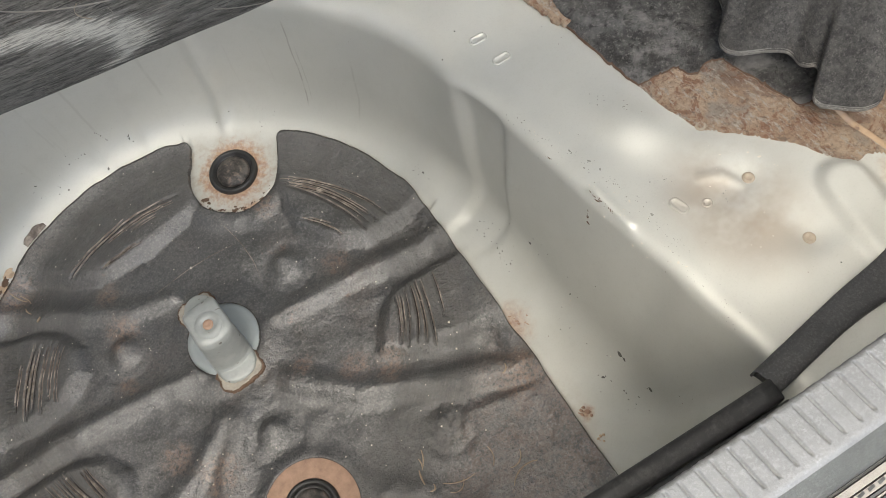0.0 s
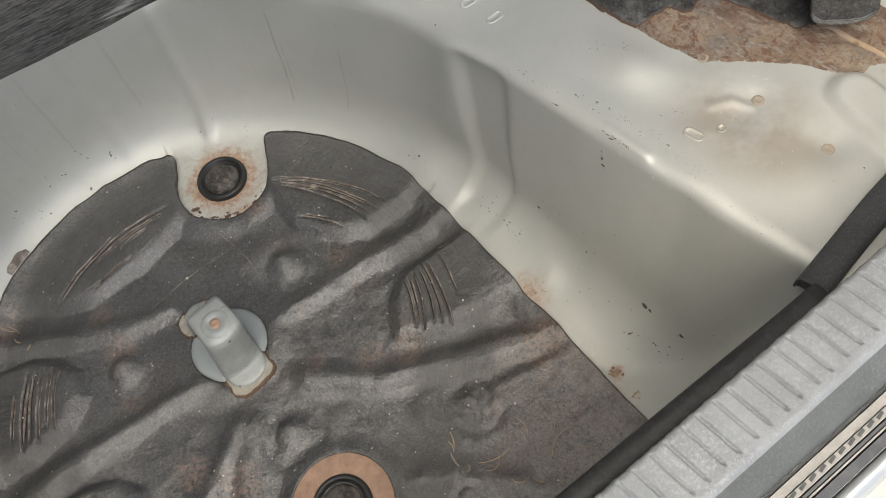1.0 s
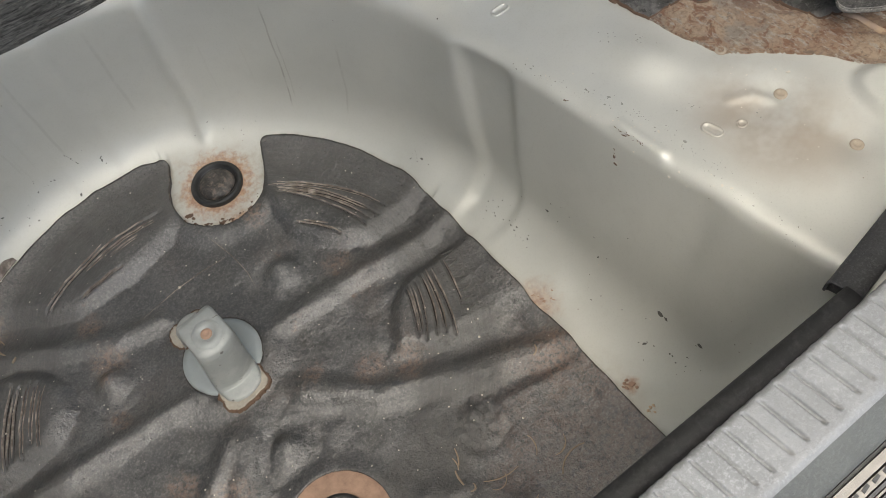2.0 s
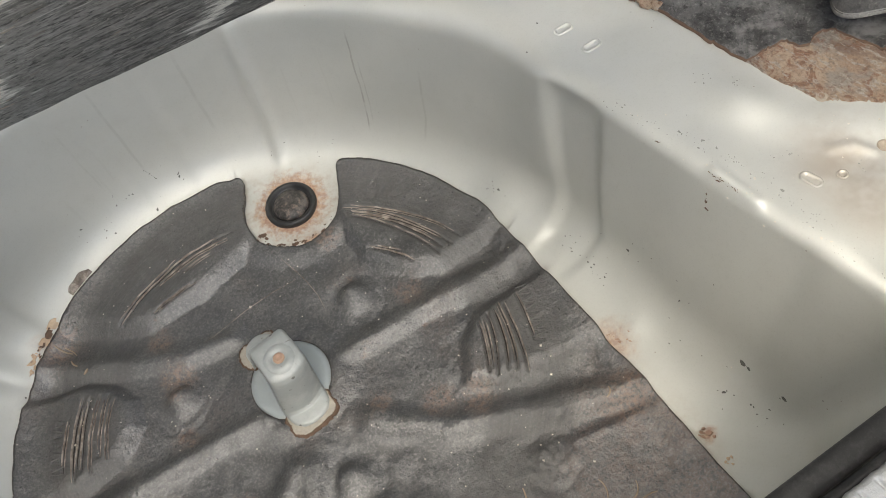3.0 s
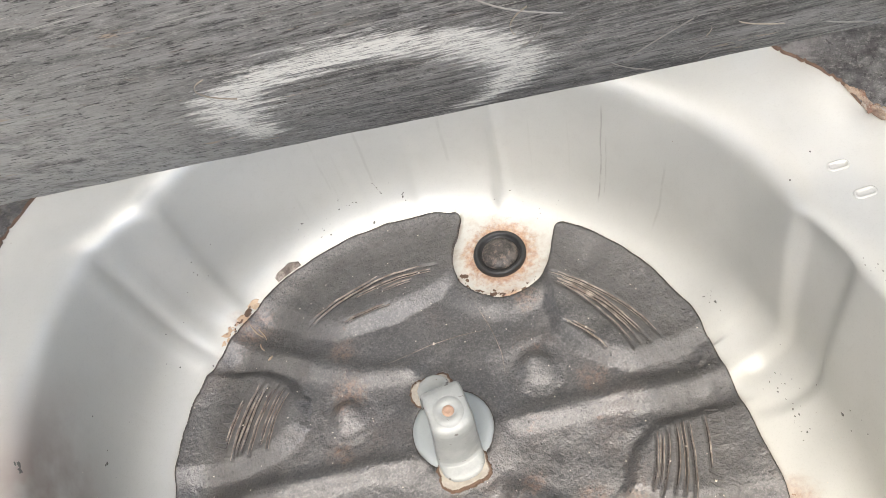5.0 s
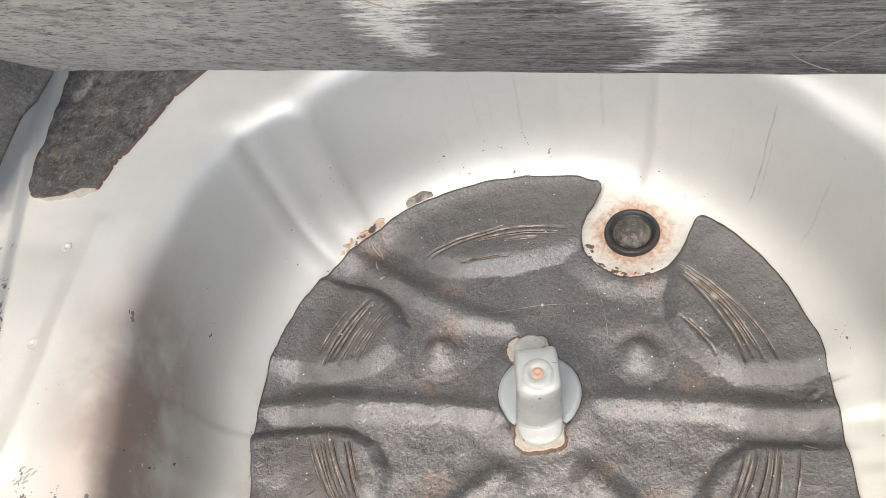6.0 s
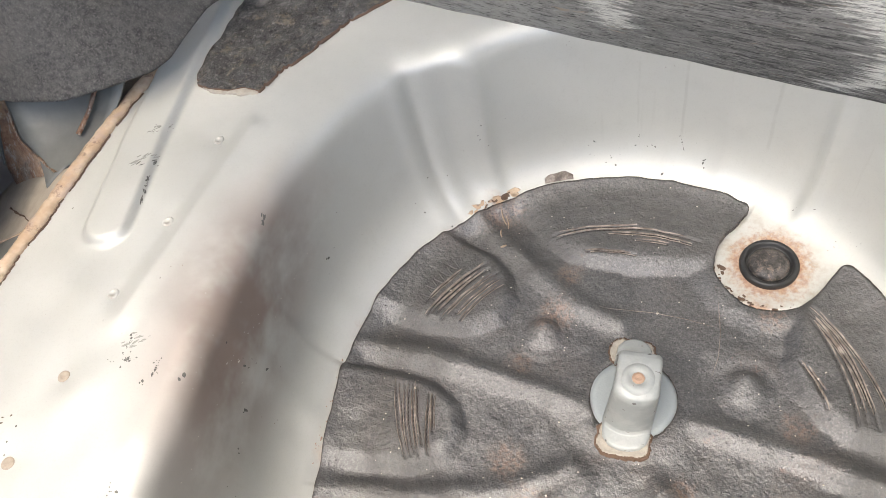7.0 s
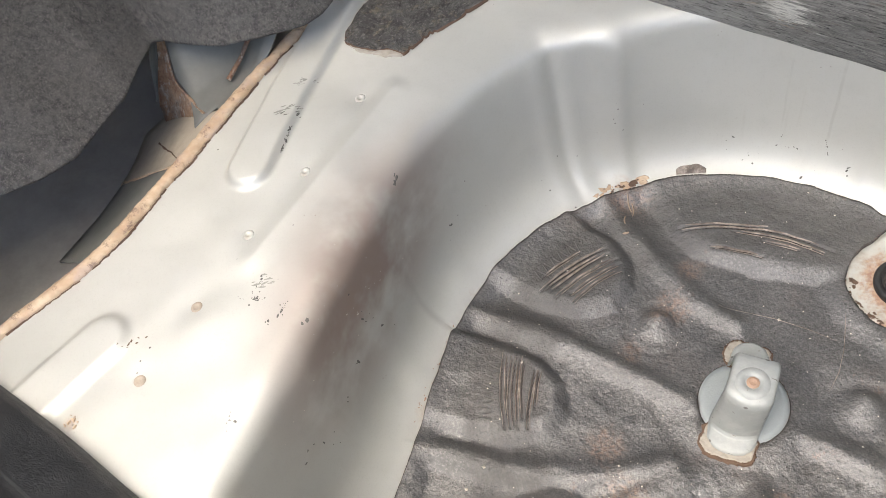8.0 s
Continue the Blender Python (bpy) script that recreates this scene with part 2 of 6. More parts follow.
def board_material():
    """Black-stained board, dusty and scratched, with a whitish ring rubbed by the wheel below."""
    n = Nodes("worn_board")
    turned = (0, 0, 5)
    along = n.scaled((9, 60, 60), turned)
    fine = n.scaled((120, 480, 480), turned)
    base = n.mix(n.ramp(n.noise(1.0, 6, 0.75, along), 0.38, 0.66), (0.028, 0.027, 0.026), (0.24, 0.234, 0.222))
    patch = n.ramp(n.noise(1.0, 5, 0.7, n.scaled((9, 26, 26), (0, 0, 8), (4, 4, 4))), 0.36, 0.60)
    bare = n.ramp(n.noise(1.0, 5, 0.7, n.scaled((13, 34, 34), (0, 0, -9), (8, 1, 3))), 0.40, 0.62)
    base = n.mix(n.math("MULTIPLY", n.ramp(n.noise(1.0, 6, 0.8, fine), 0.46, 0.60, 0, 0.60), patch), base, (0.36, 0.35, 0.33))
    base = n.mix(n.math("MULTIPLY", n.ramp(n.noise(1.0, 5, 0.8, n.scaled((170, 620, 620), (0, 0, -6), (3, 1, 0))), 0.50, 0.60, 0, 0.75), bare), base, (0.016, 0.015, 0.014))
    base = n.mix(n.ramp(n.noise(150, 5, 0.8, None, 0.8), 0.56, 0.62, 0, 0.7), base, (0.30, 0.29, 0.265))
    base = n.mix(n.ramp(n.noise(7, 6, 0.7, n.scaled((0.7, 1.6, 1.6), turned), 0.6), 0.44, 0.60, 0, 0.6), base, (0.30, 0.292, 0.276))
    base = n.mix(n.ramp(n.noise(1.0, 6, 0.8, n.scaled((45, 170, 170), turned, (7, 3, 2))), 0.54, 0.66, 0, 0.55), base, (0.36, 0.35, 0.33))
    base = n.mix(n.ramp(n.noise(1.0, 6, 0.8, n.scaled((60, 220, 220), (0, 0, -4), (1, 8, 5))), 0.55, 0.62, 0, 0.75), base, (0.018, 0.017, 0.016))
    # greyer and paler towards one end, broken up by noise
    bx, by, bz = n.xyz()
    dusty = n.ramp(n.math("ADD", bx, n.math("MULTIPLY", n.noise(1.0, 5, 0.75, along), 0.20)), -0.02, 0.16, 0.95, 0)
    base = n.mix(n.math("MULTIPLY", dusty, n.ramp(n.noise(60, 6, 0.8), 0.36, 0.56, 0.25, 1.0)), base, (0.44, 0.43, 0.40))
    tan = n.math("MULTIPLY", n.ramp(n.noise(1.0, 5, 0.75, n.scaled((16, 60, 60), (0, 0, 3), (2, 5, 1))), 0.635, 0.66), 0.8)
    base = n.mix(tan, base, (0.36, 0.28, 0.21))
    x, y, z = n.xyz()
    dx, dy = n.math("SUBTRACT", x, 0.062), n.math("SUBTRACT", y, 0.088)
    u = n.math("SUBTRACT", n.math("MULTIPLY", dx, 11.8), n.math("MULTIPLY", dy, 5.3))
    v = n.math("ADD", n.math("MULTIPLY", dx, 4.7), n.math("MULTIPLY", dy, 7.9))
    ring = n.math("SQRT", n.math("ADD", n.math("MULTIPLY", u, u), n.math("MULTIPLY", v, v)))
    ring = n.math("ABSOLUTE", n.math("SUBTRACT", ring, 0.84))
    ring = n.math("ADD", ring, n.math("MULTIPLY", n.math("SUBTRACT", n.noise(1.0, 6, 0.82, n.scaled((30, 150, 150), turned)), 0.5), 1.05))
    ring = n.math("ADD", ring, n.math("MULTIPLY", n.ramp(v, -1.0, 0.1, 1.0, 0.0), n.ramp(u, -0.75, -0.45, 0.0, 0.30)))
    wear = n.ramp(ring, 0.07, 0.22, 0.95, 0)
    wear = n.math("MULTIPLY", wear, n.ramp(n.noise(1.0, 5, 0.85, fine), 0.40, 0.50, 0.15, 1.0))
    base = n.mix(n.ramp(n.noise(11, 6, 0.75, n.scaled((0.8, 1.5, 1), (0, 0, 10), (2, 2, 2))), 0.55, 0.68, 0, 0.6), base, (0.07, 0.06, 0.05))
    # specks, pale and dark
    base = n.mix(n.ramp(n.noise(1.0, 4, 0.8, n.scaled((300, 420, 420))), 0.60, 0.68, 0, 0.7), base, (0.44, 0.42, 0.38))
    base = n.mix(n.ramp(n.noise(1.0, 4, 0.8, n.scaled((110, 330, 330), turned, (5, 2, 1))), 0.55, 0.62, 0, 0.85), base, (0.016, 0.015, 0.014))
    base = n.mix(n.ramp(n.noise(1.0, 4, 0.8, n.scaled((40, 120, 120), (0, 0, 0), (1, 9, 4))), 0.60, 0.70, 0, 0.5), base, (0.20, 0.15, 0.11))
    base = n.mix(wear, base, (0.74, 0.725, 0.67))
    # scratches every way, pale and dark
    for k, a in enumerate((37, 62, 78, 88, 97, 110, 128, 160)):
        line = n.ramp(n.noise(1.0, 2, 0.5, n.scaled((26, 900, 900), (0, 0, a), (a, 1 + k, 0))), 0.715, 0.735, 0, 0.75)
        base = n.mix(line, base, (0.50, 0.48, 0.43) if k % 4 else (0.02, 0.02, 0.02))
    normal = n.bump(n.noise(1.0, 6, 0.8, fine), 0.7, 0.0014)
    return n.done(base, n.ramp(n.noise(1.0, 4, 0.6, along), 0.3, 0.7, 0.62, 0.82), 0.0, normal, Specular_IOR_Level=0.35)


def felt_material(name, dark, light):
    n = Nodes(name)
    base = n.mix(n.ramp(n.noise(170, 6, 0.8), 0.35, 0.68), dark, light)
    base = n.mix(n.ramp(n.noise(520, 5, 0.9), 0.50, 0.66, 0, 0.75), base, tuple(min(1, 2.2 * c) for c in light))
    base = n.mix(n.ramp(n.noise(11, 3), 0.4, 0.75, 0, 0.4), base, tuple(1.5 * c for c in light))
    normal = n.bump(n.noise(330, 6, 0.9), 1.0, 0.006)
    return n.done(base, 0.95, 0.0, normal, Sheen_Weight=0.15, Sheen_Roughness=0.6)


def tar_material(name, light=0.10, tan=0.0):
    n = Nodes(name)
    base = n.mix(n.ramp(n.noise(40, 6, 0.75), 0.35, 0.7), (0.045, 0.044, 0.042), (light, light * 0.98, light * 0.95))
    base = n.mix(n.ramp(n.noise(300, 4, 0.8), 0.52, 0.68, 0, 0.7), base, (0.30, 0.29, 0.27))
    if tan:
        base = n.mix(n.ramp(n.noise(70, 5, 0.75), 0.52, 0.68, 0, tan), base, (0.33, 0.27, 0.18))
    crack = n.cells(34, n.scaled((1, 0.45, 1), (0, 0, 25)), 'DISTANCE_TO_EDGE')
    base = n.mix(n.ramp(n.math('ADD', crack, n.math('MULTIPLY', n.noise(70, 4, 0.7), 0.16)), 0.09, 0.13, 0.2, 0), base, (0.02, 0.02, 0.02))
    base = n.mix(n.ramp(n.noise(130, 5, 0.8, distort=0.5), 0.52, 0.62, 0, 0.8), base, (0.018, 0.017, 0.016))
    base = n.mix(n.ramp(n.noise(16, 5, 0.7, distort=0.8), 0.52, 0.66, 0, 0.75), base, (0.26, 0.25, 0.24))
    normal = n.bump(n.noise(90, 6, 0.75), 0.9, 0.006)
    normal = n.bump(n.noise(480, 4, 0.8), 0.6, 0.0015, normal)
    return n.done(base, n.ramp(n.noise(60, 3), 0.3, 0.7, 0.35, 0.6), 0.0, normal)


def residue_material(name="rust_and_adhesive", pair=((0.36, 0.245, 0.17), (0.48, 0.37, 0.27))):
    """Rust and old adhesive where the mat has come away."""
    n = Nodes(name)
    base = n.mix(n.ramp(n.noise(24, 5, 0.7), 0.35, 0.65), *pair)
    base = n.mix(n.ramp(n.noise(14, 5, 0.7, distort=0.8), 0.46, 0.60, 0, 0.8), base, (0.20, 0.135, 0.105))
    base = n.mix(n.ramp(n.noise(17, 4, 0.7, n.scaled((1, 1, 1), move=(3, 7, 1))), 0.52, 0.64, 0, 0.7), base, (0.30, 0.29, 0.26))
    base = n.mix(n.ramp(n.noise(60, 5, 0.75, distort=1.2), 0.5, 0.62, 0, 0.8), base, (0.24, 0.115, 0.07))
    base = n.mix(n.ramp(n.noise(1.0, 5, 0.8, n.scaled((190, 60, 100), (0, 0, 30))), 0.53, 0.60, 0, 0.9), base, (0.46, 0.41, 0.35))
    base = n.mix(n.ramp(n.noise(300, 4, 0.8), 0.5, 0.62, 0, 0.45), base, (0.17, 0.105, 0.075))
    base = n.mix(n.ramp(n.noise(120, 4, 0.8), 0.57, 0.67, 0, 0.6), base, (0.14, 0.115, 0.095))
    return n.done(base, 0.8, 0.0, n.bump(n.noise(1.0, 6, 0.8, n.scaled((260, 120, 150), (0, 0, 30))), 1.0, 0.004))


def plastic_material(name, color, rough, grain=0.4, scale=650, streak=False):
    n = Nodes(name)
    c = n.mix(n.ramp(n.noise(40, 5, 0.7), 0.35, 0.7), color, tuple(1.25 * v for v in color))
    dust = n.math("MULTIPLY", n.ramp(n.noise(560, 4, 0.8), 0.5, 0.62), n.ramp(n.noise(14, 4, 0.6), 0.35, 0.7, 0.15, 0.6))
    c = n.mix(dust, c, tuple(min(0.8, v * 1.8 + 0.05) for v in color))
    if streak:
        c = n.mix(n.ramp(n.noise(1.0, 5, 0.8, n.scaled((40, 420, 100), turn=(0, 0, 62))), 0.64, 0.72, 0, 0.6), c, (0.30, 0.30, 0.30))
    return n.done(c, n.ramp(n.noise(50, 3), 0.3, 0.7, rough - 0.08, rough + 0.08), 0.0, n.bump(n.noise(scale, 3, 0.6), grain, 0.0012))


def rubber_material():
    n = Nodes("black_rubber")
    c = n.mix(n.ramp(n.noise(120, 4, 0.7), 0.45, 0.7), (0.040, 0.040, 0.041), (0.078, 0.077, 0.076))
    c = n.mix(n.ramp(n.noise(800, 3, 0.8), 0.55, 0.7, 0, 0.25), c, (0.12, 0.12, 0.115))
    return n.done(c, n.ramp(n.noise(60, 3), 0.3, 0.7, 0.42, 0.6), 0.0, n.bump(n.noise(300, 3), 0.2, 0.0008))


def leather_material():
    """Black plastic with a creased leather grain, dusty in its hollows."""
    n = Nodes("black_leather_grain")
    vec = n.scaled((1, 1.7, 1), (0, 0, 35))
    wrinkle = n.noise(300, 4, 0.65, vec, 1.6)
    c = n.mix(n.ramp(n.noise(40, 5, 0.7), 0.35, 0.7), (0.030, 0.030, 0.031), (0.052, 0.052, 0.052))
    dust = n.math("MULTIPLY", n.ramp(n.noise(600, 3, 0.8), 0.5, 0.7), n.ramp(n.noise(18, 4, 0.6), 0.4, 0.7, 0.1, 0.6))
    c = n.mix(dust, c, (0.10, 0.10, 0.095))
    c = n.mix(n.ramp(n.noise(1.0, 5, 0.8, n.scaled((70, 700, 100), (0, 0, 50))), 0.66, 0.74, 0, 0.6), c, (0.30, 0.30, 0.30))
    return n.done(c, n.ramp(n.noise(50, 3), 0.3, 0.7, 0.34, 0.48), 0.0, n.bump(wrinkle, 1.0, 0.0060), Specular_IOR_Level=0.5)


def zinc_material():
    n = Nodes("painted_bracket_steel")
    c = n.mix(n.ramp(n.noise(60, 4, 0.7), 0.4, 0.7), (0.35, 0.37, 0.36), (0.42, 0.435, 0.42))
    c = n.mix(n.ramp(n.noise(170, 4, 0.8), 0.66, 0.72, 0, 0.8), c, (0.16, 0.12, 0.08))
    c = n.mix(n.ramp(n.cells(105, n.scaled((0.6, 1, 1))), 0.09, 0.13, 0.8, 0), c, (0.10, 0.09, 0.08))
    c = n.mix(n.ramp(n.noise(1.0, 3, 0.6, n.scaled((60, 420, 200), (0, 0, 8))), 0.68, 0.72, 0, 0.7), c, (0.12, 0.10, 0.085))
    return n.done(c, n.ramp(n.noise(80, 4), 0.3, 0.7, 0.36, 0.52), 0.12, n.bump(n.noise(220, 4, 0.7), 0.25, 0.0009))


def sealer_material():
    n = Nodes("tan_seam_sealer")
    c = n.mix(n.ramp(n.noise(28, 4, 0.7), 0.35, 0.7), (0.44, 0.31, 0.20), (0.62, 0.50, 0.36))
    c = n.mix(n.ramp(n.noise(22, 4, 0.7, n.scaled((1, 1, 1), move=(3, 3, 3))), 0.5, 0.66, 0, 0.75), c, (0.40, 0.31, 0.26))
    c = n.mix(n.ramp(n.noise(75, 5, 0.75), 0.54, 0.68, 0, 0.8), c, (0.16, 0.10, 0.08))
    return n.done(c, 0.6, 0.0, n.bump(n.noise(90, 4), 0.4, 0.003))


def cap_material():
    """Dark rubber dusted with rust and lime in blotches."""
    n = Nodes("rust_dusted_rubber")
    c = n.mix(n.ramp(n.noise(110, 5, 0.75), 0.38, 0.64), (0.022, 0.020, 0.019), (0.105, 0.094, 0.085))
    c = n.mix(n.ramp(n.noise(210, 5, 0.8, distort=0.6), 0.53, 0.62, 0, 0.8), c, (0.19, 0.145, 0.115))
    c = n.mix(n.ramp(n.noise(600, 4, 0.8), 0.54, 0.64, 0, 0.5), c, (0.008, 0.008, 0.008))
    return n.done(c, n.ramp(n.noise(140, 4), 0.3, 0.7, 0.40, 0.65), 0.0, n.bump(n.noise(260, 4, 0.7), 0.6, 0.0012))


def plain_material(name, color, rough=0.6, metal=0.0, vary=0.3, scale=40, emit=None):
    n = Nodes(name)
    c = n.mix(n.noise(scale, 5, 0.7), tuple(v * (1 - vary) for v in color), tuple(min(1, v * (1 + vary)) for v in color))
    return n.done(c, rough, metal, n.bump(n.noise(scale * 8, 3), 0.2, 0.001))


PAINT = paint_material()
MAT = mat_material()
SCUFF = scuff_material()
BOARD = board_material()
FELT = felt_material("grey_felt", (0.026, 0.0255, 0.024), (0.150, 0.142, 0.132))
FELT_EDGE = felt_material("pale_felt_edge", (0.28, 0.27, 0.25), (0.44, 0.43, 0.40))
TAR = tar_material("bitumen_pad", 0.17)
TAR_TAN = tar_material("bitumen_pad_weathered", 0.11, 0.4)
RESIDUE = residue_material()
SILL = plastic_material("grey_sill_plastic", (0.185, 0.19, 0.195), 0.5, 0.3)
# the cover's plastic in a darker tone, for its rear slope alone
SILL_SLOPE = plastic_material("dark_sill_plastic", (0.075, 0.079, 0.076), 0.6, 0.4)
TRIM = leather_material()
# right trim: same black plastic, scratched, its brighter light put into the colour
TRIM_LIT = plastic_material("lit_black_plastic", (0.060, 0.060, 0.062), 0.5, 0.35, 420, True)
RUBBER = rubber_material()
ZINC = zinc_material()
SEALER = sealer_material()
DISC_PAINT = plain_material("blue_grey_paint", (0.33, 0.365, 0.37), 0.45, 0.1, 0.10, 90)
INNER = plain_material("dark_cavity_paint", (0.15, 0.155, 0.145), 0.6)
WING = plain_material("dusty_inner_wing", (0.30, 0.285, 0.26), 0.8, 0, 0.35, 30)
BEIGE = plain_material("dusty_sealed_panel", (0.36, 0.32, 0.26), 0.7, 0, 0.3, 60)
# for the unseen car body, kept light to bounce fill into the boot
LINING = plain_material("grey_lining", (0.27, 0.265, 0.255), 0.9)
DISC_RUST = plain_material("light_rust", (0.36, 0.235, 0.17), 0.8, 0, 0.6, 110)
GREY_CHIP = plain_material("worn_primer", (0.28, 0.28, 0.25), 0.6, 0, 0.4, 300)
DARK_CHIP = plain_material("bared_primer", (0.11, 0.105, 0.095), 0.6, 0, 0.5, 300)
TAN_SPOT = plain_material("tan_weld_sealer", (0.38, 0.32, 0.25), 0.6, 0, 0.35, 400)
RUSTY = residue_material("bare_rust", ((0.34, 0.20, 0.125), (0.47, 0.33, 0.22)))
SCRATCHED = plain_material("dark_rust", (0.12, 0.075, 0.05), 0.8, 0, 0.4, 200)
COPPER = plain_material("rusty_weld_spot", (0.42, 0.28, 0.20), 0.6, 0.1, 0.3, 300)
GROUND = plain_material("pale_concrete", (0.42, 0.41, 0.39), 0.9, 0, 0.15, 6)
SILVER = plain_material("silver_paint", (0.42, 0.43, 0.43), 0.3, 0.5, 0.05, 20)
STRAW = plain_material("dry_grass", (0.32, 0.25, 0.18), 0.8, 0, 0.3, 200)
WHITE = plain_material("pale_crumb", (0.62, 0.58, 0.50), 0.8, 0, 0.2, 200)
CREAM = plain_material("cream_sealer", (0.36, 0.33, 0.28), 0.7, 0, 0.4, 160)
CAP = cap_material()
PLUG_RUBBER = plain_material("plug_rubber", (0.020, 0.020, 0.020), 0.42, 0, 0.4, 200)
GROOVE_DARK = plain_material("groove_bitumen", (0.022, 0.017, 0.014), 0.8, 0, 0.5, 220)
FOAM = plain_material("dirty_foam_strip", (0.30, 0.28, 0.25), 0.8, 0, 0.4, 150)


# ---- building helpers ----
def mesh_of(name, verts, faces, smooth=True):
    me = bpy.data.meshes.new(name)
    me.from_pydata([tuple(map(float, v)) for v in verts], [], [tuple(map(int, f)) for f in faces])
    me.update()
    if smooth:
        me.polygons.foreach_set("use_smooth", [True] * len(me.polygons))
    return me


def solid(name, me, material, parent=None, label=""):
    me.materials.append(material)
    ob = new(name, me)
    if parent is not None:
        ob.parent = parent
    return tagged(ob, label)


def part(name, bm, material, parent=None, label="", smooth=False):
    me = bpy.data.meshes.new(name)
    bm.to_mesh(me)
    bm.free()
    if smooth:
        me.polygons.foreach_set("use_smooth", [True] * len(me.polygons))
    return solid(name, me, material, parent, label)


def empty(name, place=(0, 0, 0)):
    ob = new(name)
    ob.location = place
    ob.empty_display_size = 0.02
    return ob


def sstep(a, b, x):
    t = np.clip((x - a) / (b - a), 0, 1)
    return t * t * (3 - 2 * t)


def value_noise(x, y, seed):
    """Smooth random values, -1 to 1, one for each unit of x and y."""
    x, y = np.asarray(x, float), np.asarray(y, float)
    ix, iy = np.floor(x), np.floor(y)
    fx, fy = x - ix, y - iy
    fx, fy = fx**3 * (fx * (fx * 6 - 15) + 10), fy**3 * (fy * (fy * 6 - 15) + 10)

    def at(a, b):
        v = np.sin(a * 127.1 + b * 311.7 + seed * 74.7) * 43758.5453
        return 2 * (v - np.floor(v)) - 1

    low = at(ix, iy) * (1 - fx) + at(ix + 1, iy) * fx
    high = at(ix, iy + 1) * (1 - fx) + at(ix + 1, iy + 1) * fx
    return low * (1 - fy) + high * fy


def lumps(x, y, size, seed=0.0):
    """Soft irregular waves, about -1 to 1, of a size in metres."""
    u, v = x / size * 1.6 + 0.6 * y / size, y / size * 1.6 - 0.6 * x / size
    return value_noise(u + 31, v + 17, seed) + 0.45 * value_noise(2.1 * u + 5, 2.1 * v + 9, seed + 3)


def near_line(x, y, pts):
    """Distance from a polyline in plan, and how far along it, 0 to 1."""
    best, along = np.full(np.shape(x), 9.0), np.zeros(np.shape(x))
    n = len(pts) - 1
    for i, ((ax, ay), (bx, by)) in enumerate(zip(pts, pts[1:])):
        dx, dy = bx - ax, by - ay
        t = np.clip(((x - ax) * dx + (y - ay) * dy) / (dx * dx + dy * dy), 0, 1)
        d = np.hypot(x - ax - t * dx, y - ay - t * dy)
        along = np.where(d < best, (i + t) / n, along)
        best = np.minimum(best, d)
    return best, along


def inside_poly(x, y, poly):
    """Signed distance from a polygon in plan: below zero inside."""
    d, _ = near_line(x, y, list(poly) + [poly[0]])
    odd = np.zeros(np.shape(x), bool)
    for (ax, ay), (bx, by) in zip(poly, list(poly[1:]) + [poly[0]]):
        if ay != by:
            odd ^= ((ay > y) != (by > y)) & (x < (bx - ax) * (y - ay) / (by - ay) + ax)
    return np.where(odd, -d, d)


def cut_sheet(name, box, step, shape, height, thick):
    """A sheet in plan: the part of a grid where shape(x, y) < 0, its rim drawn onto the outline, its top at height(x, y), with sides thick deep."""
    x0, y0, x1, y1 = box
    gx, gy = np.meshgrid(np.arange(x0, x1 + step, step), np.arange(y0, y1 + step, step))
    sd = shape(gx, gy)
    keep = sd < step * 0.55
    e = step * 0.2
    for _ in range(3):
        gxs = (shape(gx + e, gy) - shape(gx - e, gy)) / (2 * e)
        gys = (shape(gx, gy + e) - shape(gx, gy - e)) / (2 * e)
        now = shape(gx, gy)
        near = keep & (np.abs(now) < step * 0.62)
        g2 = np.maximum(gxs**2 + gys**2, 0.3)
        gx = np.where(near, gx - now * gxs / g2, gx)
        gy = np.where(near, gy - now * gys / g2, gy)
    gz = height(gx, gy)
    rows, cols = gx.shape
    index = -np.ones((rows, cols), int)
    quad = keep[:-1, :-1] & keep[1:, :-1] & keep[:-1, 1:] & keep[1:, 1:]
    used = np.zeros((rows, cols), bool)
    for a, b in ((0, 0), (1, 0), (0, 1), (1, 1)):
        used[a : rows - 1 + a, b : cols - 1 + b] |= quad
    index[used] = np.arange(used.sum())
    verts = np.stack([gx[used], gy[used], gz[used]], 1).tolist()
    i, j = np.nonzero(quad)
    faces = np.stack([index[i, j], index[i, j + 1], index[i + 1, j + 1], index[i + 1, j]], 1).tolist()
    if thick:
        edges = {}
        for f in faces:
            for a, b in zip(f, f[1:] + f[:1]):
                edges[(a, b)] = edges.get((a, b), 0) + 1
        rim = [(a, b) for a, b in edges if (b, a) not in edges]
        low = {}
        for a, b in rim:
            for v in (a, b):
                if v not in low:
                    low[v] = len(verts)
                    verts.append([verts[v][0], verts[v][1], verts[v][2] - thick])
        faces += [[b, a, low[a], low[b]] for a, b in rim]
    me = mesh_of(name, verts, faces)
    me["border"] = [i for e in rim for i in e] if thick else []
    return me


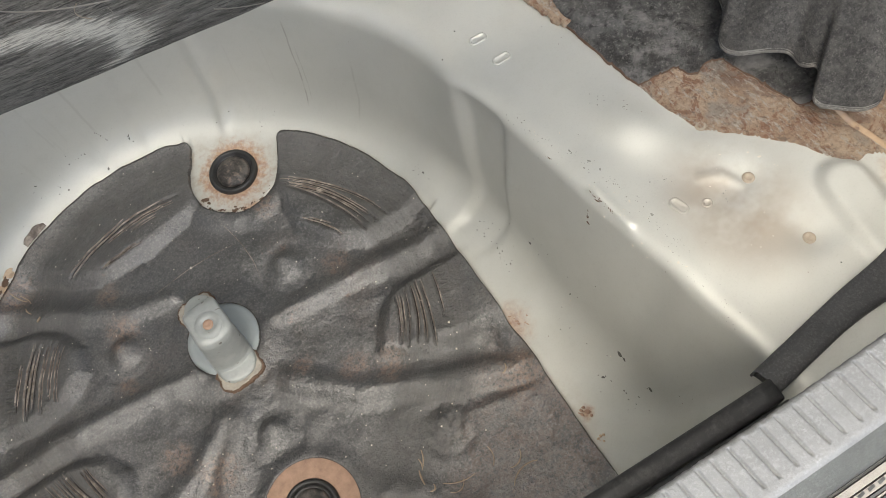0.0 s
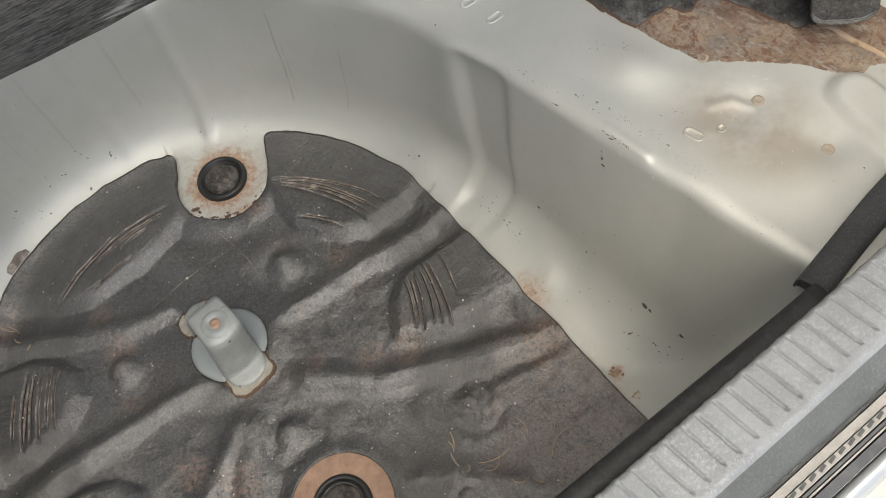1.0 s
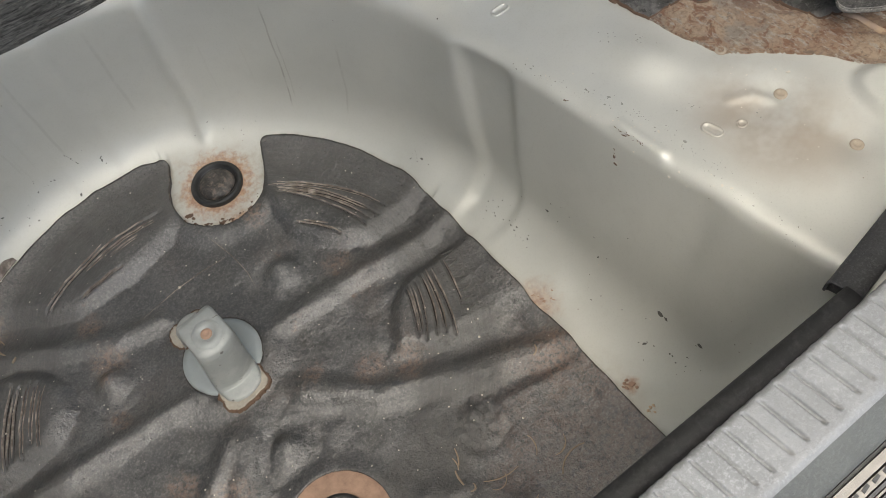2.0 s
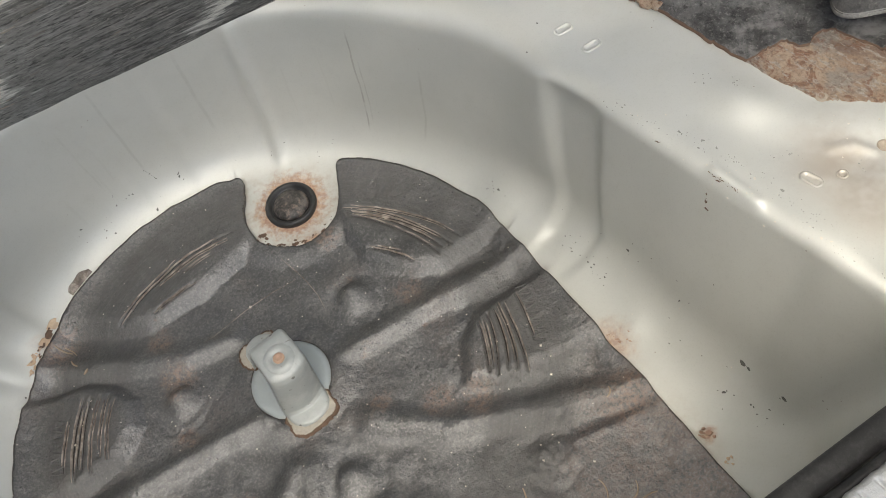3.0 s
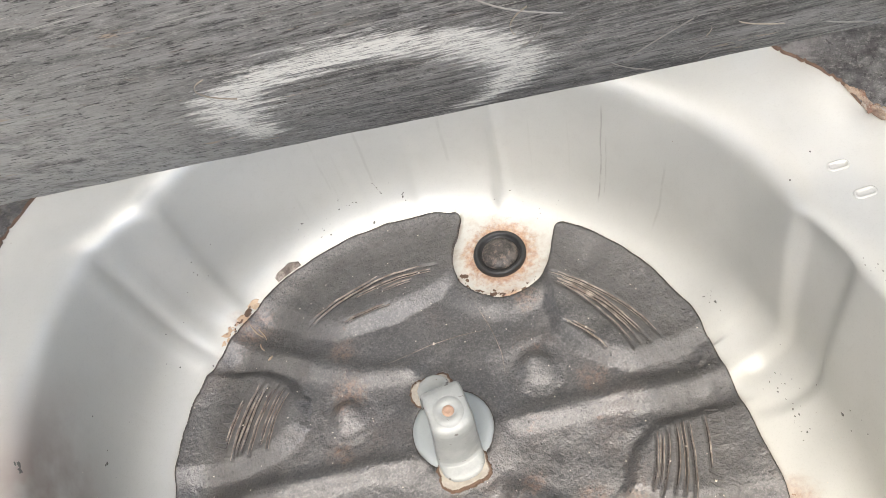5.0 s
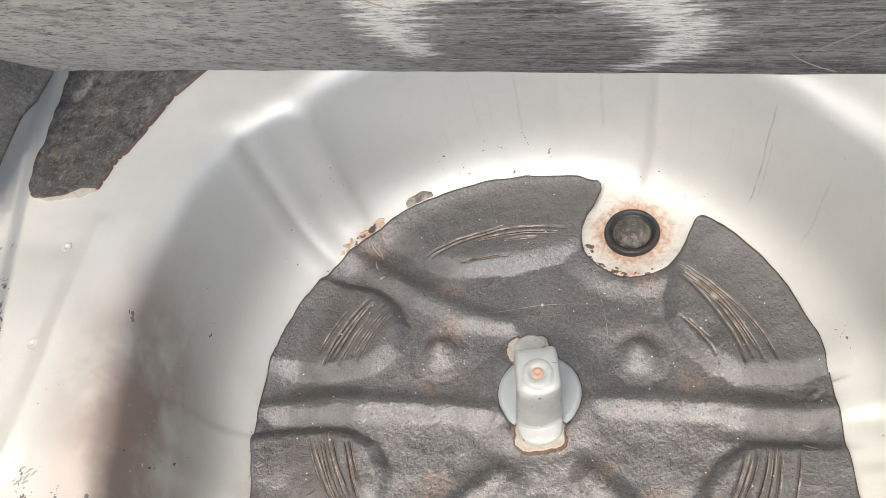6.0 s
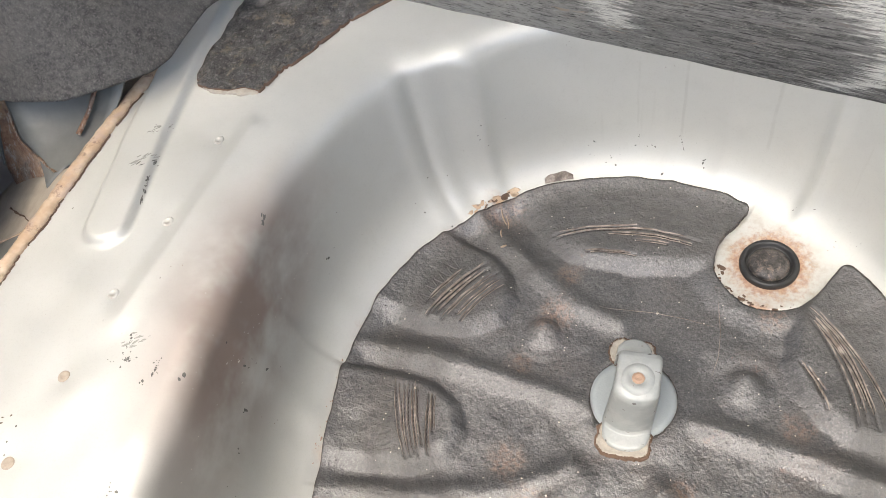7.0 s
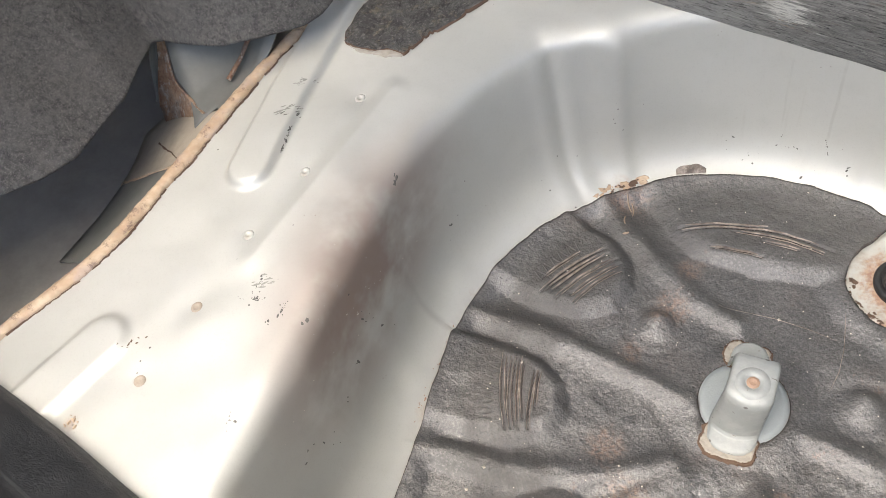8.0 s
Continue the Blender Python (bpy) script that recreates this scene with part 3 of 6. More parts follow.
def sweep(name, spine, profile, closed=False, caps=True, smooth=True):
    """A profile of (across, up) drawn along a spine of (x, y, z); across points to the left of the way in plan."""
    spine = [Vector(p) for p in spine]
    verts, faces, m = [], [], len(profile)
    for i, p in enumerate(spine):
        way = (spine[min(i + 1, len(spine) - 1)] - spine[max(i - 1, 0)])
        side = Vector((-way.y, way.x, 0)).normalized()
        verts += [tuple(p + side * a + Vector((0, 0, u))) for a, u in profile]
    for i in range(len(spine) - 1):
        for j in range(m if closed else m - 1):
            k = (j + 1) % m
            faces.append((i * m + j, i * m + k, (i + 1) * m + k, (i + 1) * m + j))
    if closed and caps:
        faces += [tuple(range(m))[::-1], tuple((len(spine) - 1) * m + j for j in range(m))]
    return mesh_of(name, verts, faces, smooth)


def curve_y(table, x):
    """A smooth curve through a short table of (x, y)."""
    xs, ys = zip(*table)
    fine = np.linspace(xs[0], xs[-1], 400)
    y = np.interp(fine, xs, ys)
    k = np.hanning(41)
    pad = np.pad(y, 20, mode="reflect", reflect_type="odd")
    return np.interp(x, fine, np.convolve(pad, k / k.sum(), "valid"))


# ---- the pressed boot floor with its spare wheel well ----
RIM = 0.180
CX, CY = -0.018, 0.0
WELL_R = 0.2470


# ---- the moulded floor of the well and its mat ----
PLUG = (0.097, 0.163)
DRAIN = (-0.020, -0.172)
HOLE = (-0.004, 0.013)
FOOT = (-0.010, 0.010)


def capsule(x, y, a, b, r):
    d, _ = near_line(x, y, [a, b])
    return d - r


def mat_shape(x, y):
    d = np.hypot(x - CX, y - CY) - WELL_R + 0.0012 * lumps(x, y, 0.045, 1.3) + 0.0062 - 0.0062 * sstep(0.10, 0.2, x)
    right = (x - 0.2305 - 0.079 * y) * 0.997 + 0.0012 * lumps(x, y, 0.06, 2.0)
    left = (-x - 0.2615 - 0.10 * y) * 0.995 + 0.0012 * lumps(x, y, 0.05, 3.0) + 0.002
    d = np.where(y > 0, d, np.maximum(np.maximum(right, left), -0.335 - y))
    notch = capsule(x, y, PLUG, (PLUG[0] + 0.115, PLUG[1] + 0.163), 0.048) + 0.0012 * lumps(x, y, 0.03, 0.4)
    d = -soft_min(-d, notch, 0.010)
    d = np.maximum(d, 0.044 - np.hypot(x - DRAIN[0], y - DRAIN[1]))
    hole = np.hypot(x - HOLE[0], y - HOLE[1]) - 0.0362
    strip = capsule(x, y, (FOOT[0] + 0.002, FOOT[1] + 0.038), (FOOT[0], FOOT[1] - 0.026), 0.0150) + 0.0018 * lumps(x, y, 0.017, 5)
    hole = np.minimum(hole, strip)
    return np.maximum(d, -hole)


def soft_min(a, b, k):
    h = np.clip(0.5 + 0.5 * (b - a) / k, 0, 1)
    return b * (1 - h) + a * h - k * h * (1 - h)


# raised pads by their borders, and two more by angle and radius about the bracket
PADS = [
    [(-0.139, 0.214), (-0.119, 0.193), (-0.097, 0.171), (-0.075, 0.157), (-0.042, 0.153), (-0.009, 0.154), (0.021, 0.157), (0.043, 0.162), (0.058, 0.178), (0.06, 0.30), (-0.18, 0.30)],
    [(-0.213, 0.158), (-0.182, 0.143), (-0.154, 0.132), (-0.138, 0.116), (-0.130, 0.095), (-0.137, 0.076), (-0.149, 0.068), (-0.165, 0.063), (-0.195, 0.062), (-0.223, 0.067), (-0.30, 0.078), (-0.30, 0.21)],
    [(-0.30, -0.012), (-0.258, -0.007), (-0.238, -0.003), (-0.206, -0.004), (-0.178, -0.009), (-0.155, -0.021), (-0.147, -0.040), (-0.154, -0.058), (-0.178, -0.073), (-0.217, -0.080), (-0.24, -0.082), (-0.30, -0.09)],
    [(0.17, 0.20), (0.130, 0.118), (0.122, 0.070), (0.133, 0.048), (0.148, 0.030), (0.164, 0.018), (0.203, 0.013), (0.237, 0.012), (0.30, 0.010), (0.30, 0.2)],
    [(0.30, -0.080), (0.237, -0.066), (0.190, -0.059), (0.157, -0.055), (0.138, -0.064), (0.124, -0.079), (0.117, -0.091), (0.130, -0.102), (0.158, -0.114), (0.186, -0.123), (0.212, -0.132), (0.30, -0.16)],
]
REAR_PAD = [(0.137, -0.188), (0.165, -0.196), (0.25, -0.222), (0.25, -0.37), (0.10, -0.37), (0.116, -0.26), (0.128, -0.212)]
FAR_PADS = [(222, 246, 0.16, 0.30)]
# raised beads between them
BEADS = [
    ([(0.034, 0.004), (0.087, -0.006), (0.131, -0.013), (0.174, -0.022), (0.245, -0.034)], 0.0125, 0.0085),
    ([(0.017, -0.050), (0.034, -0.069), (0.071, -0.109), (0.098, -0.124), (0.131, -0.146), (0.163, -0.163), (0.225, -0.197)], 0.0130, 0.0085),
    ([(-0.205, 0.200), (-0.178, 0.182), (-0.137, 0.150), (-0.099, 0.122), (-0.067, 0.100), (-0.025, 0.085)], 0.0125, 0.0082),
    ([(-0.262, 0.026), (-0.216, 0.026), (-0.184, 0.025), (-0.132, 0.018), (-0.081, 0.009), (-0.041, 0.000)], 0.0125, 0.0085),
    ([(-0.257, -0.115), (-0.217, -0.108), (-0.167, -0.105), (-0.122, -0.093), (-0.085, -0.080), (-0.045, -0.056)], 0.0135, 0.0085),
    ([(-0.020, -0.052), (-0.062, -0.090), (-0.085, -0.125), (-0.105, -0.20)], 0.0150, 0.0070),
    ([(0.030, -0.19), (0.080, -0.235), (0.130, -0.31)], 0.0150, 0.0070),
]
BUTTONS = [(0.084, 0.037, 0.024, 0.0078), (-0.090, 0.061, 0.023, 0.0078), (-0.014, -0.097, 0.024, 0.0072), (0.118, -0.188, 0.022, 0.0050), (0.062, -0.245, 0.022, 0.006)]


def pad_rise(x, y, poly):
    """How far a point lies down the side of a pad, 1 on it and 0 past its foot: short in front, long behind."""
    e = 0.002
    d = inside_poly(x, y, poly)
    gy = (inside_poly(x, y + e, poly) - inside_poly(x, y - e, poly)) / (2 * e)
    width = 0.0190 - 0.0045 * np.clip(gy, -1, 1)
    return sstep(1.08, -0.16, (d + 0.0014 * lumps(x, y, 0.05, 0.9)) / width)


def edge_off(x, y):
    """Distance out from the border of the well's flat floor."""
    return np.where(y > 0, np.hypot(x - CX, y - CY) - WELL_R, np.maximum(x - 0.2305 - 0.079 * y, -x - 0.2615 - 0.1 * y))


def soft_max(a, b, k):
    return -soft_min(-a, -b, k)


def mat_height(x, y, worn=True):
    r, ang = np.hypot(x, y), np.degrees(np.arctan2(y, x))
    low = -0.0125
    h = np.full(np.shape(x), low)
    wob = 0.0016 * lumps(x, y, 0.05, 0.9)
    h = soft_max(h, low + 0.0085 * sstep(-0.034, -0.008, edge_off(x, y)), 0.003)
    for poly in PADS:
        h = soft_max(h, low + 0.0140 * pad_rise(x, y, poly), 0.005)
    h = soft_max(h, low + 0.0080 * pad_rise(x, y, REAR_PAD), 0.005)
    for a0, a1, r0, r1 in FAR_PADS:
        mid, half = (a0 + a1) / 2, (a1 - a0) / 2
        side = (np.abs((ang - mid + 180) % 360 - 180) - half) * np.pi / 180 * r + 0.012
        inner = r0 - r + 0.012
        d = np.hypot(np.maximum(side, 0), np.maximum(inner, 0)) + np.minimum(np.maximum(side, inner), 0) - 0.012 + wob
        h = soft_max(h, low + 0.0120 * sstep(0.0205, -0.0040, d), 0.005)
    for pts, w, a in BEADS:
        d, t = near_line(x, y, pts)
        ends = sstep(-0.02, 0.12, t) * 0.35 + 0.65
        h = soft_max(h, low + a * 1.40 * ends * np.exp(-(((d + wob) / (1.2 * w)) ** 2)), 0.0050)
    # round buttons, steep in front and long behind
    for bx, by, br, a in BUTTONS:
        px, py = x - bx, y - by - 0.42 * br
        far = np.hypot(px, py) + 1e-6
        lean = 0.42 * br * py / far
        e = far / (np.sqrt(lean**2 + br**2 * (1 - 0.42**2)) - lean)
        h = soft_max(h, low + 1.75 * a * (1.05 - np.sqrt(e**2 + 0.03)), 0.0012)
        h = h - 0.0012 * np.exp(-(((np.hypot(x - bx, y - by) - br * 1.06) / 0.0045) ** 2))
    # the floor swells up round the bracket and the drain
    h = soft_max(h, low + 0.0095 * np.exp(-(((np.hypot(x - HOLE[0], y - HOLE[1]) - 0.040) / 0.020) ** 2)), 0.003)
    h = soft_max(h, low + 0.0085 * sstep(0.070, 0.044, np.hypot(x - DRAIN[0], y - DRAIN[1])), 0.003)
    h = soft_max(h, low + 0.0098 * sstep(0.034, 0.004, capsule(x, y, PLUG, (PLUG[0] + 0.115, PLUG[1] + 0.163), 0.048)), 0.003)
    # the outer border climbs with the round of the wall
    h = h + 0.0085 * np.clip((edge_off(x, y) + 0.040) / 0.040, 0, 1.2) ** 2
    h = h + 0.0010 * lumps(x, y, 0.045, 0.2) + 0.0003 * lumps(x, y, 0.014, 1.1) + 0.00007 * lumps(x, y, 0.0042, 2.1)
    # wrinkled and bruised places
    bruise = np.exp(-((x - 0.118) ** 2 + (y + 0.188) ** 2) / 0.018**2) + 0.8 * np.exp(-((x - 0.215) ** 2 + (y + 0.020) ** 2) / 0.016**2)
    h = h + 0.0011 * bruise * lumps(x, y, 0.008, 2.2)
    # worn arcs cut by the wheel
    for k, (a0, a1, ra, rb, depth) in enumerate(GROOVES if worn else ()):
        off = ((ang - a0 + 180) % 360 - 180) / ((a1 - a0 + 180) % 360 - 180)
        fade = sstep(-0.01, 0.06, off) * sstep(1.01, 0.94, off)
        wave = 0.0005 * np.sin(ang * 0.21 + k)
        h = h - depth * fade * np.exp(-(((r - ra - (rb - ra) * np.clip(off, 0, 1) - wave) / 0.0011) ** 2))
    return h + 0.0045


rng = random.Random(4)
# arcs rubbed into the pads by the wheel: from and to angle, radius at either end about the bracket, depth
GROOVES = [(121, 77, 0.1900, 0.1807, 0.0022), (121.5, 96, 0.1932, 0.1882, 0.0018), (113.5, 96.5, 0.1670, 0.1560, 0.0020), (98, 87, 0.1737, 0.1700, 0.0016), (107, 80, 0.1835, 0.1745, 0.0012),
           (43, 4.5, 0.1797, 0.1955, 0.0022), (41, 5, 0.1716, 0.1690, 0.0022), (42, 6, 0.1745, 0.1760, 0.0018), (42.5, 5, 0.1775, 0.1845, 0.0018), (38, 9, 0.1732, 0.1815, 0.0014), (30, 10.5, 0.1420, 0.1495, 0.0020), (27, 16, 0.1455, 0.1510, 0.0012),
           (-20.5, -38.5, 0.1610, 0.1630, 0.0024), (-19, -39.5, 0.1712, 0.1700, 0.0026), (-18, -38, 0.1785, 0.1790, 0.0020), (-17.5, -38, 0.1835, 0.1860, 0.0022), (-18, -38.5, 0.1880, 0.1945, 0.0024), (-17, -31, 0.2010, 0.2050, 0.0014), (-20, -37, 0.1660, 0.1668, 0.0014),
           (141, 163, 0.2010, 0.2075, 0.0020), (140, 162.5, 0.1850, 0.1930, 0.0022), (141.5, 160, 0.1720, 0.1772, 0.0020), (141, 161.5, 0.1930, 0.2000, 0.0018), (140, 159, 0.1780, 0.1840, 0.0018), (143, 162, 0.1970, 0.2040, 0.0016), (147, 160, 0.2110, 0.2150, 0.0014),
           (181.5, 203, 0.2070, 0.1950, 0.0020), (181, 203, 0.1920, 0.1837, 0.0022), (184, 203, 0.1755, 0.1753, 0.0026), (182, 202.5, 0.1995, 0.1900, 0.0020), (181, 202, 0.1960, 0.1867, 0.0016), (182, 200.5, 0.1870, 0.1795, 0.0018), (184, 197, 0.1710, 0.1705, 0.0018), (182, 199, 0.2030, 0.1935, 0.0014)]


def floor_edge(th):
    """How far the flat of the well reaches from its middle, by angle."""
    c, s = np.cos(th), np.sin(th)
    right = np.where(c > 0, 0.2485 / np.maximum(c - 0.078 * s, 1e-3), 9)
    left = np.where(c < 0, 0.2435 / np.maximum(-c - 0.09 * s, 1e-3), 9)
    rear = np.where(s < 0, 0.345 / np.maximum(-s, 1e-3), 9)
    line = np.minimum(np.minimum(right, left), rear)
    return np.where(s >= 0, WELL_R, np.minimum(line, 0.6))


RIM_TABLE = [(-15, 0.3210), (-13, 0.3205), (-5, 0.3075), (-3.5, 0.3050), (-1, 0.2995), (2, 0.3005), (9, 0.302), (19, 0.296), (33, 0.287), (60, 0.283), (90, 0.281), (112, 0.280), (121, 0.279), (126, 0.274),
             (136.5, 0.294), (139, 0.291), (147, 0.289), (156, 0.284), (165, 0.281), (180, 0.276), (190, 0.281)]


def rim_edge(th):
    """How far the top of the well's wall lies from its middle, by angle."""
    c, s = np.cos(th), np.sin(th)
    deg = (np.degrees(th) + 90) % 360 - 90
    tx, tr = zip(*RIM_TABLE)
    table = np.interp(deg, tx, tr)
    right = np.where(c > 0, 0.306 / np.maximum(c + 0.078 * s, 1e-3), 9)
    left = np.where(c < 0, 0.276 / np.maximum(-c, 1e-3), 9)
    rear = np.where(s < 0, 0.352 / np.maximum(-s, 1e-3), 9)
    line = np.minimum(np.minimum(right, left), rear)
    return np.where((deg > -12.5) & (deg < 190), table, line)


def ring_smooth(r, width):
    k = np.hanning(2 * width + 1)
    return np.convolve(np.concatenate([r[-width:], r, r[:width]]), k / k.sum(), "valid")


def seam_x(y):
    """The left border of the boot floor, where the sealed seam runs."""
    return curve_y([(-0.5, -0.64), (-0.19, -0.533), (-0.153, -0.516), (-0.115, -0.496), (-0.04, -0.487), (0.012, -0.480), (0.066, -0.476), (0.133, -0.467), (0.2, -0.452), (0.35, -0.425), (0.8, -0.36)], y)


def rib(x, y, pts, half, soft):
    d, _ = near_line(x, y, pts)
    return sstep(half + soft, half - soft * 0.6, d)


def rim_relief(x, y):
    """Beads, weld studs, dents and swells pressed into the boot floor beside the well."""
    z = 0.0016 * lumps(x, y, 0.11, 0.7) + 0.0002 * lumps(x, y, 0.038, 1.9)
    # long beads with a round end
    z = z + 0.0066 * rib(x, y, [(-0.416, 0.008), (-0.428, 0.10), (-0.445, 0.36)], 0.0178, 0.0042)
    z = z + 0.0050 * rib(x, y, [(-0.443, -0.168), (-0.458, -0.210), (-0.49, -0.30)], 0.0185, 0.0060)
    z = z + 0.0065 * rib(x, y, [(0.444, -0.265), (0.437, -0.30), (0.43, -0.36)], 0.0165, 0.0065)
    z = z + 0.0030 * rib(x, y, [(-0.335, 0.12), (-0.352, 0.02), (-0.365, -0.07)], 0.004, 0.014)
    # weld studs in shallow dishes
    for sx, sy in STUDS:
        d = np.hypot(x - sx, y - sy)
        z = z - 0.0016 * np.exp(-(d / 0.012) ** 2)
    # dents and swells beside the well
    for sx, sy, r, a in ((0.360, -0.128, 0.019, 0.0060), (0.352, 0.075, 0.020, 0.005), (0.340, 0.135, 0.022, -0.004), (0.370, 0.050, 0.014, -0.004),
                         (-0.372, -0.125, 0.020, 0.0030), (-0.386, -0.06, 0.020, 0.0025), (-0.33, -0.10, 0.03, 0.002), (0.345, -0.17, 0.025, -0.002)):
        z = z + a * np.exp(-((x - sx) ** 2 + ((y - sy) * 0.8) ** 2) / r**2)
    # crescent dent and a crease towards the corner
    z = z + 0.0013 * rib(x, y, [(0.372, -0.196), (0.384, -0.204), (0.389, -0.217)], 0.002, 0.004)
    z = z - 0.0016 * np.exp(-((x - 0.376) ** 2 + (y + 0.216) ** 2) / 0.012**2)
    z = z + 0.0022 * rib(x, y, [(0.305, -0.155), (0.306, -0.190)], 0.003, 0.005)
    return z


STUDS = [(-0.361, 0.106), (-0.368, 0.019), (-0.381, -0.051), (-0.387, -0.120), (-0.395, -0.186), (0.397, -0.218), (0.395, -0.279), (0.401, -0.164)]


def build_pan():
    n = 960
    th = np.linspace(-math.pi / 2, 1.5 * math.pi, n, endpoint=False)
    c, s = np.cos(th), np.sin(th)
    rf, rr = ring_smooth(floor_edge(th), 4), ring_smooth(rim_edge(th), 6)
    deg = (np.degrees(th) + 90) % 360 - 90
    # faint upright grooves in the front wall, and shallow facets in the side wall
    groove = -0.0046 * np.exp(-(((deg - 57.0) / 1.5) ** 2)) - 0.0034 * np.exp(-(((deg - 124) / 1.8) ** 2)) + 0.0024 * np.exp(-(((deg - 130) / 2.5) ** 2)) + 0.0034 * np.exp(-(((deg - 135.5) / 1.2) ** 2)) - 0.0020 * np.exp(-(((deg - 138.5) / 1.8) ** 2)) - 0.0020 * np.exp(-(((deg - 76) / 1.6) ** 2)) - 0.0010 * np.exp(-(((deg - 88) / 1.2) ** 2)) + 0.0012 * np.exp(-(((deg - 105) / 5) ** 2))
    groove = groove + 0.002 * np.exp(-(((deg - 196) / 4) ** 2)) - 0.002 * np.exp(-(((deg - 207) / 3) ** 2))
    side_wall = sstep(6, -4, deg) * sstep(-75, -60, deg)
    w = np.maximum(rr - rf, 0.012)
    bx = 0.26 * w + 0.012
    tb, tc = np.clip(0.30 * w + 0.052, 0.02, 0.080), 0.021 - 0.009 * side_wall
    rings = []
    for f in np.linspace(0, 1, 100)[1:-1]:
        rings.append((f * (rf + bx - tb), np.zeros(n)))
    length = np.hypot(w - bx, RIM)
    ux, uz = (w - bx) / length, RIM / length
    out = np.minimum(tc + 0.004, 0.05)
    for q in np.linspace(0, 1, 15):
        # lower round
        ax, az = bx - tb, 0 * bx
        ex, ez = bx + ux * tb, uz * tb
        px = (1 - q) ** 2 * ax + 2 * q * (1 - q) * bx + q * q * ex
        pz = (1 - q) ** 2 * az + q * q * ez
        rings.append((rf + px, pz))
    for q in np.linspace(0, 1, 9)[1:-1]:
        ax, az = bx + ux * tb, uz * tb
        ex, ez = w - ux * tc, RIM - uz * tc
        rings.append((rf + ax + q * (ex - ax), az + q * (ez - az)))
    for q in np.linspace(0, 1, 12):
        ax, az = w - ux * tc, RIM - uz * tc
        px = (1 - q) ** 2 * ax + 2 * q * (1 - q) * w + q * q * (w + out)
        pz = (1 - q) ** 2 * az + 2 * q * (1 - q) * RIM + q * q * RIM
        rings.append((rf + px, pz))
    last = rings[-1][0]
    # out to the border of the panel
    far = np.minimum(np.where(c > 0, (0.60 - CX) / np.maximum(c, 1e-3), (0.66 + CX) / np.maximum(-c, 1e-3)), np.where(s > 0, 0.80 / np.maximum(s, 1e-3), 0.372 / np.maximum(-s, 1e-3)))
    far = np.maximum(far, last + 0.004)
    for q in np.linspace(0, 1, 181)[1:]:
        rings.append((last + (far - last) * q**1.12, np.full(n, RIM)))
    verts = [(CX, CY, -0.003)]
    for r, z in rings:
        z = np.broadcast_to(z, (n,)).astype(float)
        wall = sstep(0.002, 0.022, z) * sstep(RIM + 0.001, RIM - 0.03, z)
        # a shallow channel where the front wall meets the side wall, and creases that lean back down the side wall
        lean = deg + 42.0 - 6.2 * z / RIM
        slant = deg + 45.0 * (0.155 - z)
        channel = 0.0060 * sstep(-0.9, -3.7, slant) * sstep(-12.6, -9.8, slant)
        crease = 0.0030 * np.exp(-((lean / 1.5) ** 2)) - 0.0022 * sstep(1.0, 7.0, lean) * sstep(18.0, 10.0, lean) - 0.0018 * np.exp(-(((lean + 4.0) / 2.2) ** 2))
        knee = 0.0075 * np.exp(-(((z - 0.040) / 0.028) ** 2))
        r = r + (groove + channel + (crease + knee) * side_wall) * wall
        x, y = CX + r * c, CY + r * s
        on_rim = sstep(RIM - 0.012, RIM - 0.001, z)
        # dents near the foot of the right wall, and the pads that stand up at the foot of the wall
        z = z + on_rim * rim_relief(x, y)
        covered = mat_shape(x, y) < 0.001
        z = np.where(covered, np.minimum(z, mat_height(x, y, False) - 0.0045), z)
        z = np.where(np.hypot(x - DRAIN[0], y - DRAIN[1]) < 0.047, -0.0060, z)
        z = np.where(~covered & (np.hypot(x - HOLE[0], y - HOLE[1]) < 0.066), -0.0030, z)
        for sx, sy, rad, a in ((0.232, -0.155, 0.016, 0.006), (0.242, 0.02, 0.02, 0.004), (0.252, -0.045, 0.012, -0.003), (0.27, -0.19, 0.02, 0.003), (-0.266, -0.06, 0.012, 0.004), (-0.262, 0.045, 0.016, 0.004),
                               (-0.205, 0.192, 0.018, 0.004), (0.262, -0.13, 0.012, 0.003)):
            z = z + (1 - on_rim) * sstep(0.006, 0.018, z) * a * np.exp(-((x - sx) ** 2 + (y - sy) ** 2) / rad**2)
        verts += np.stack([x, y, z], 1).tolist()
    faces = [(0, 1 + j, 1 + (j + 1) % n) for j in range(n)]
    for i in range(len(rings) - 1):
        a, b = 1 + i * n, 1 + (i + 1) * n
        faces += [(a + j, b + j, b + (j + 1) % n, a + (j + 1) % n) for j in range(n)]
    xy = np.array(verts)
    border = seam_x(xy[:, 1]) - 0.003
    xy[:, 0] = np.maximum(xy[:, 0], border)
    faces = [f for f in faces if max(xy[v][0] - border[v] for v in f) > 1e-5]
    me = mesh_of("boot_floor_panel", xy, faces)
    return solid("floor_panel", me, PAINT)


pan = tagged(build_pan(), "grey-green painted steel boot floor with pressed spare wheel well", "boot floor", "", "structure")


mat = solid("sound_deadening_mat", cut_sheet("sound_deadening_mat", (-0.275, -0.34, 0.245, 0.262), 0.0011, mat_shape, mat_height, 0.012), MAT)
tagged(mat, "black bitumen sound deadening mat moulded over the well floor, scuffed", "floor mat")


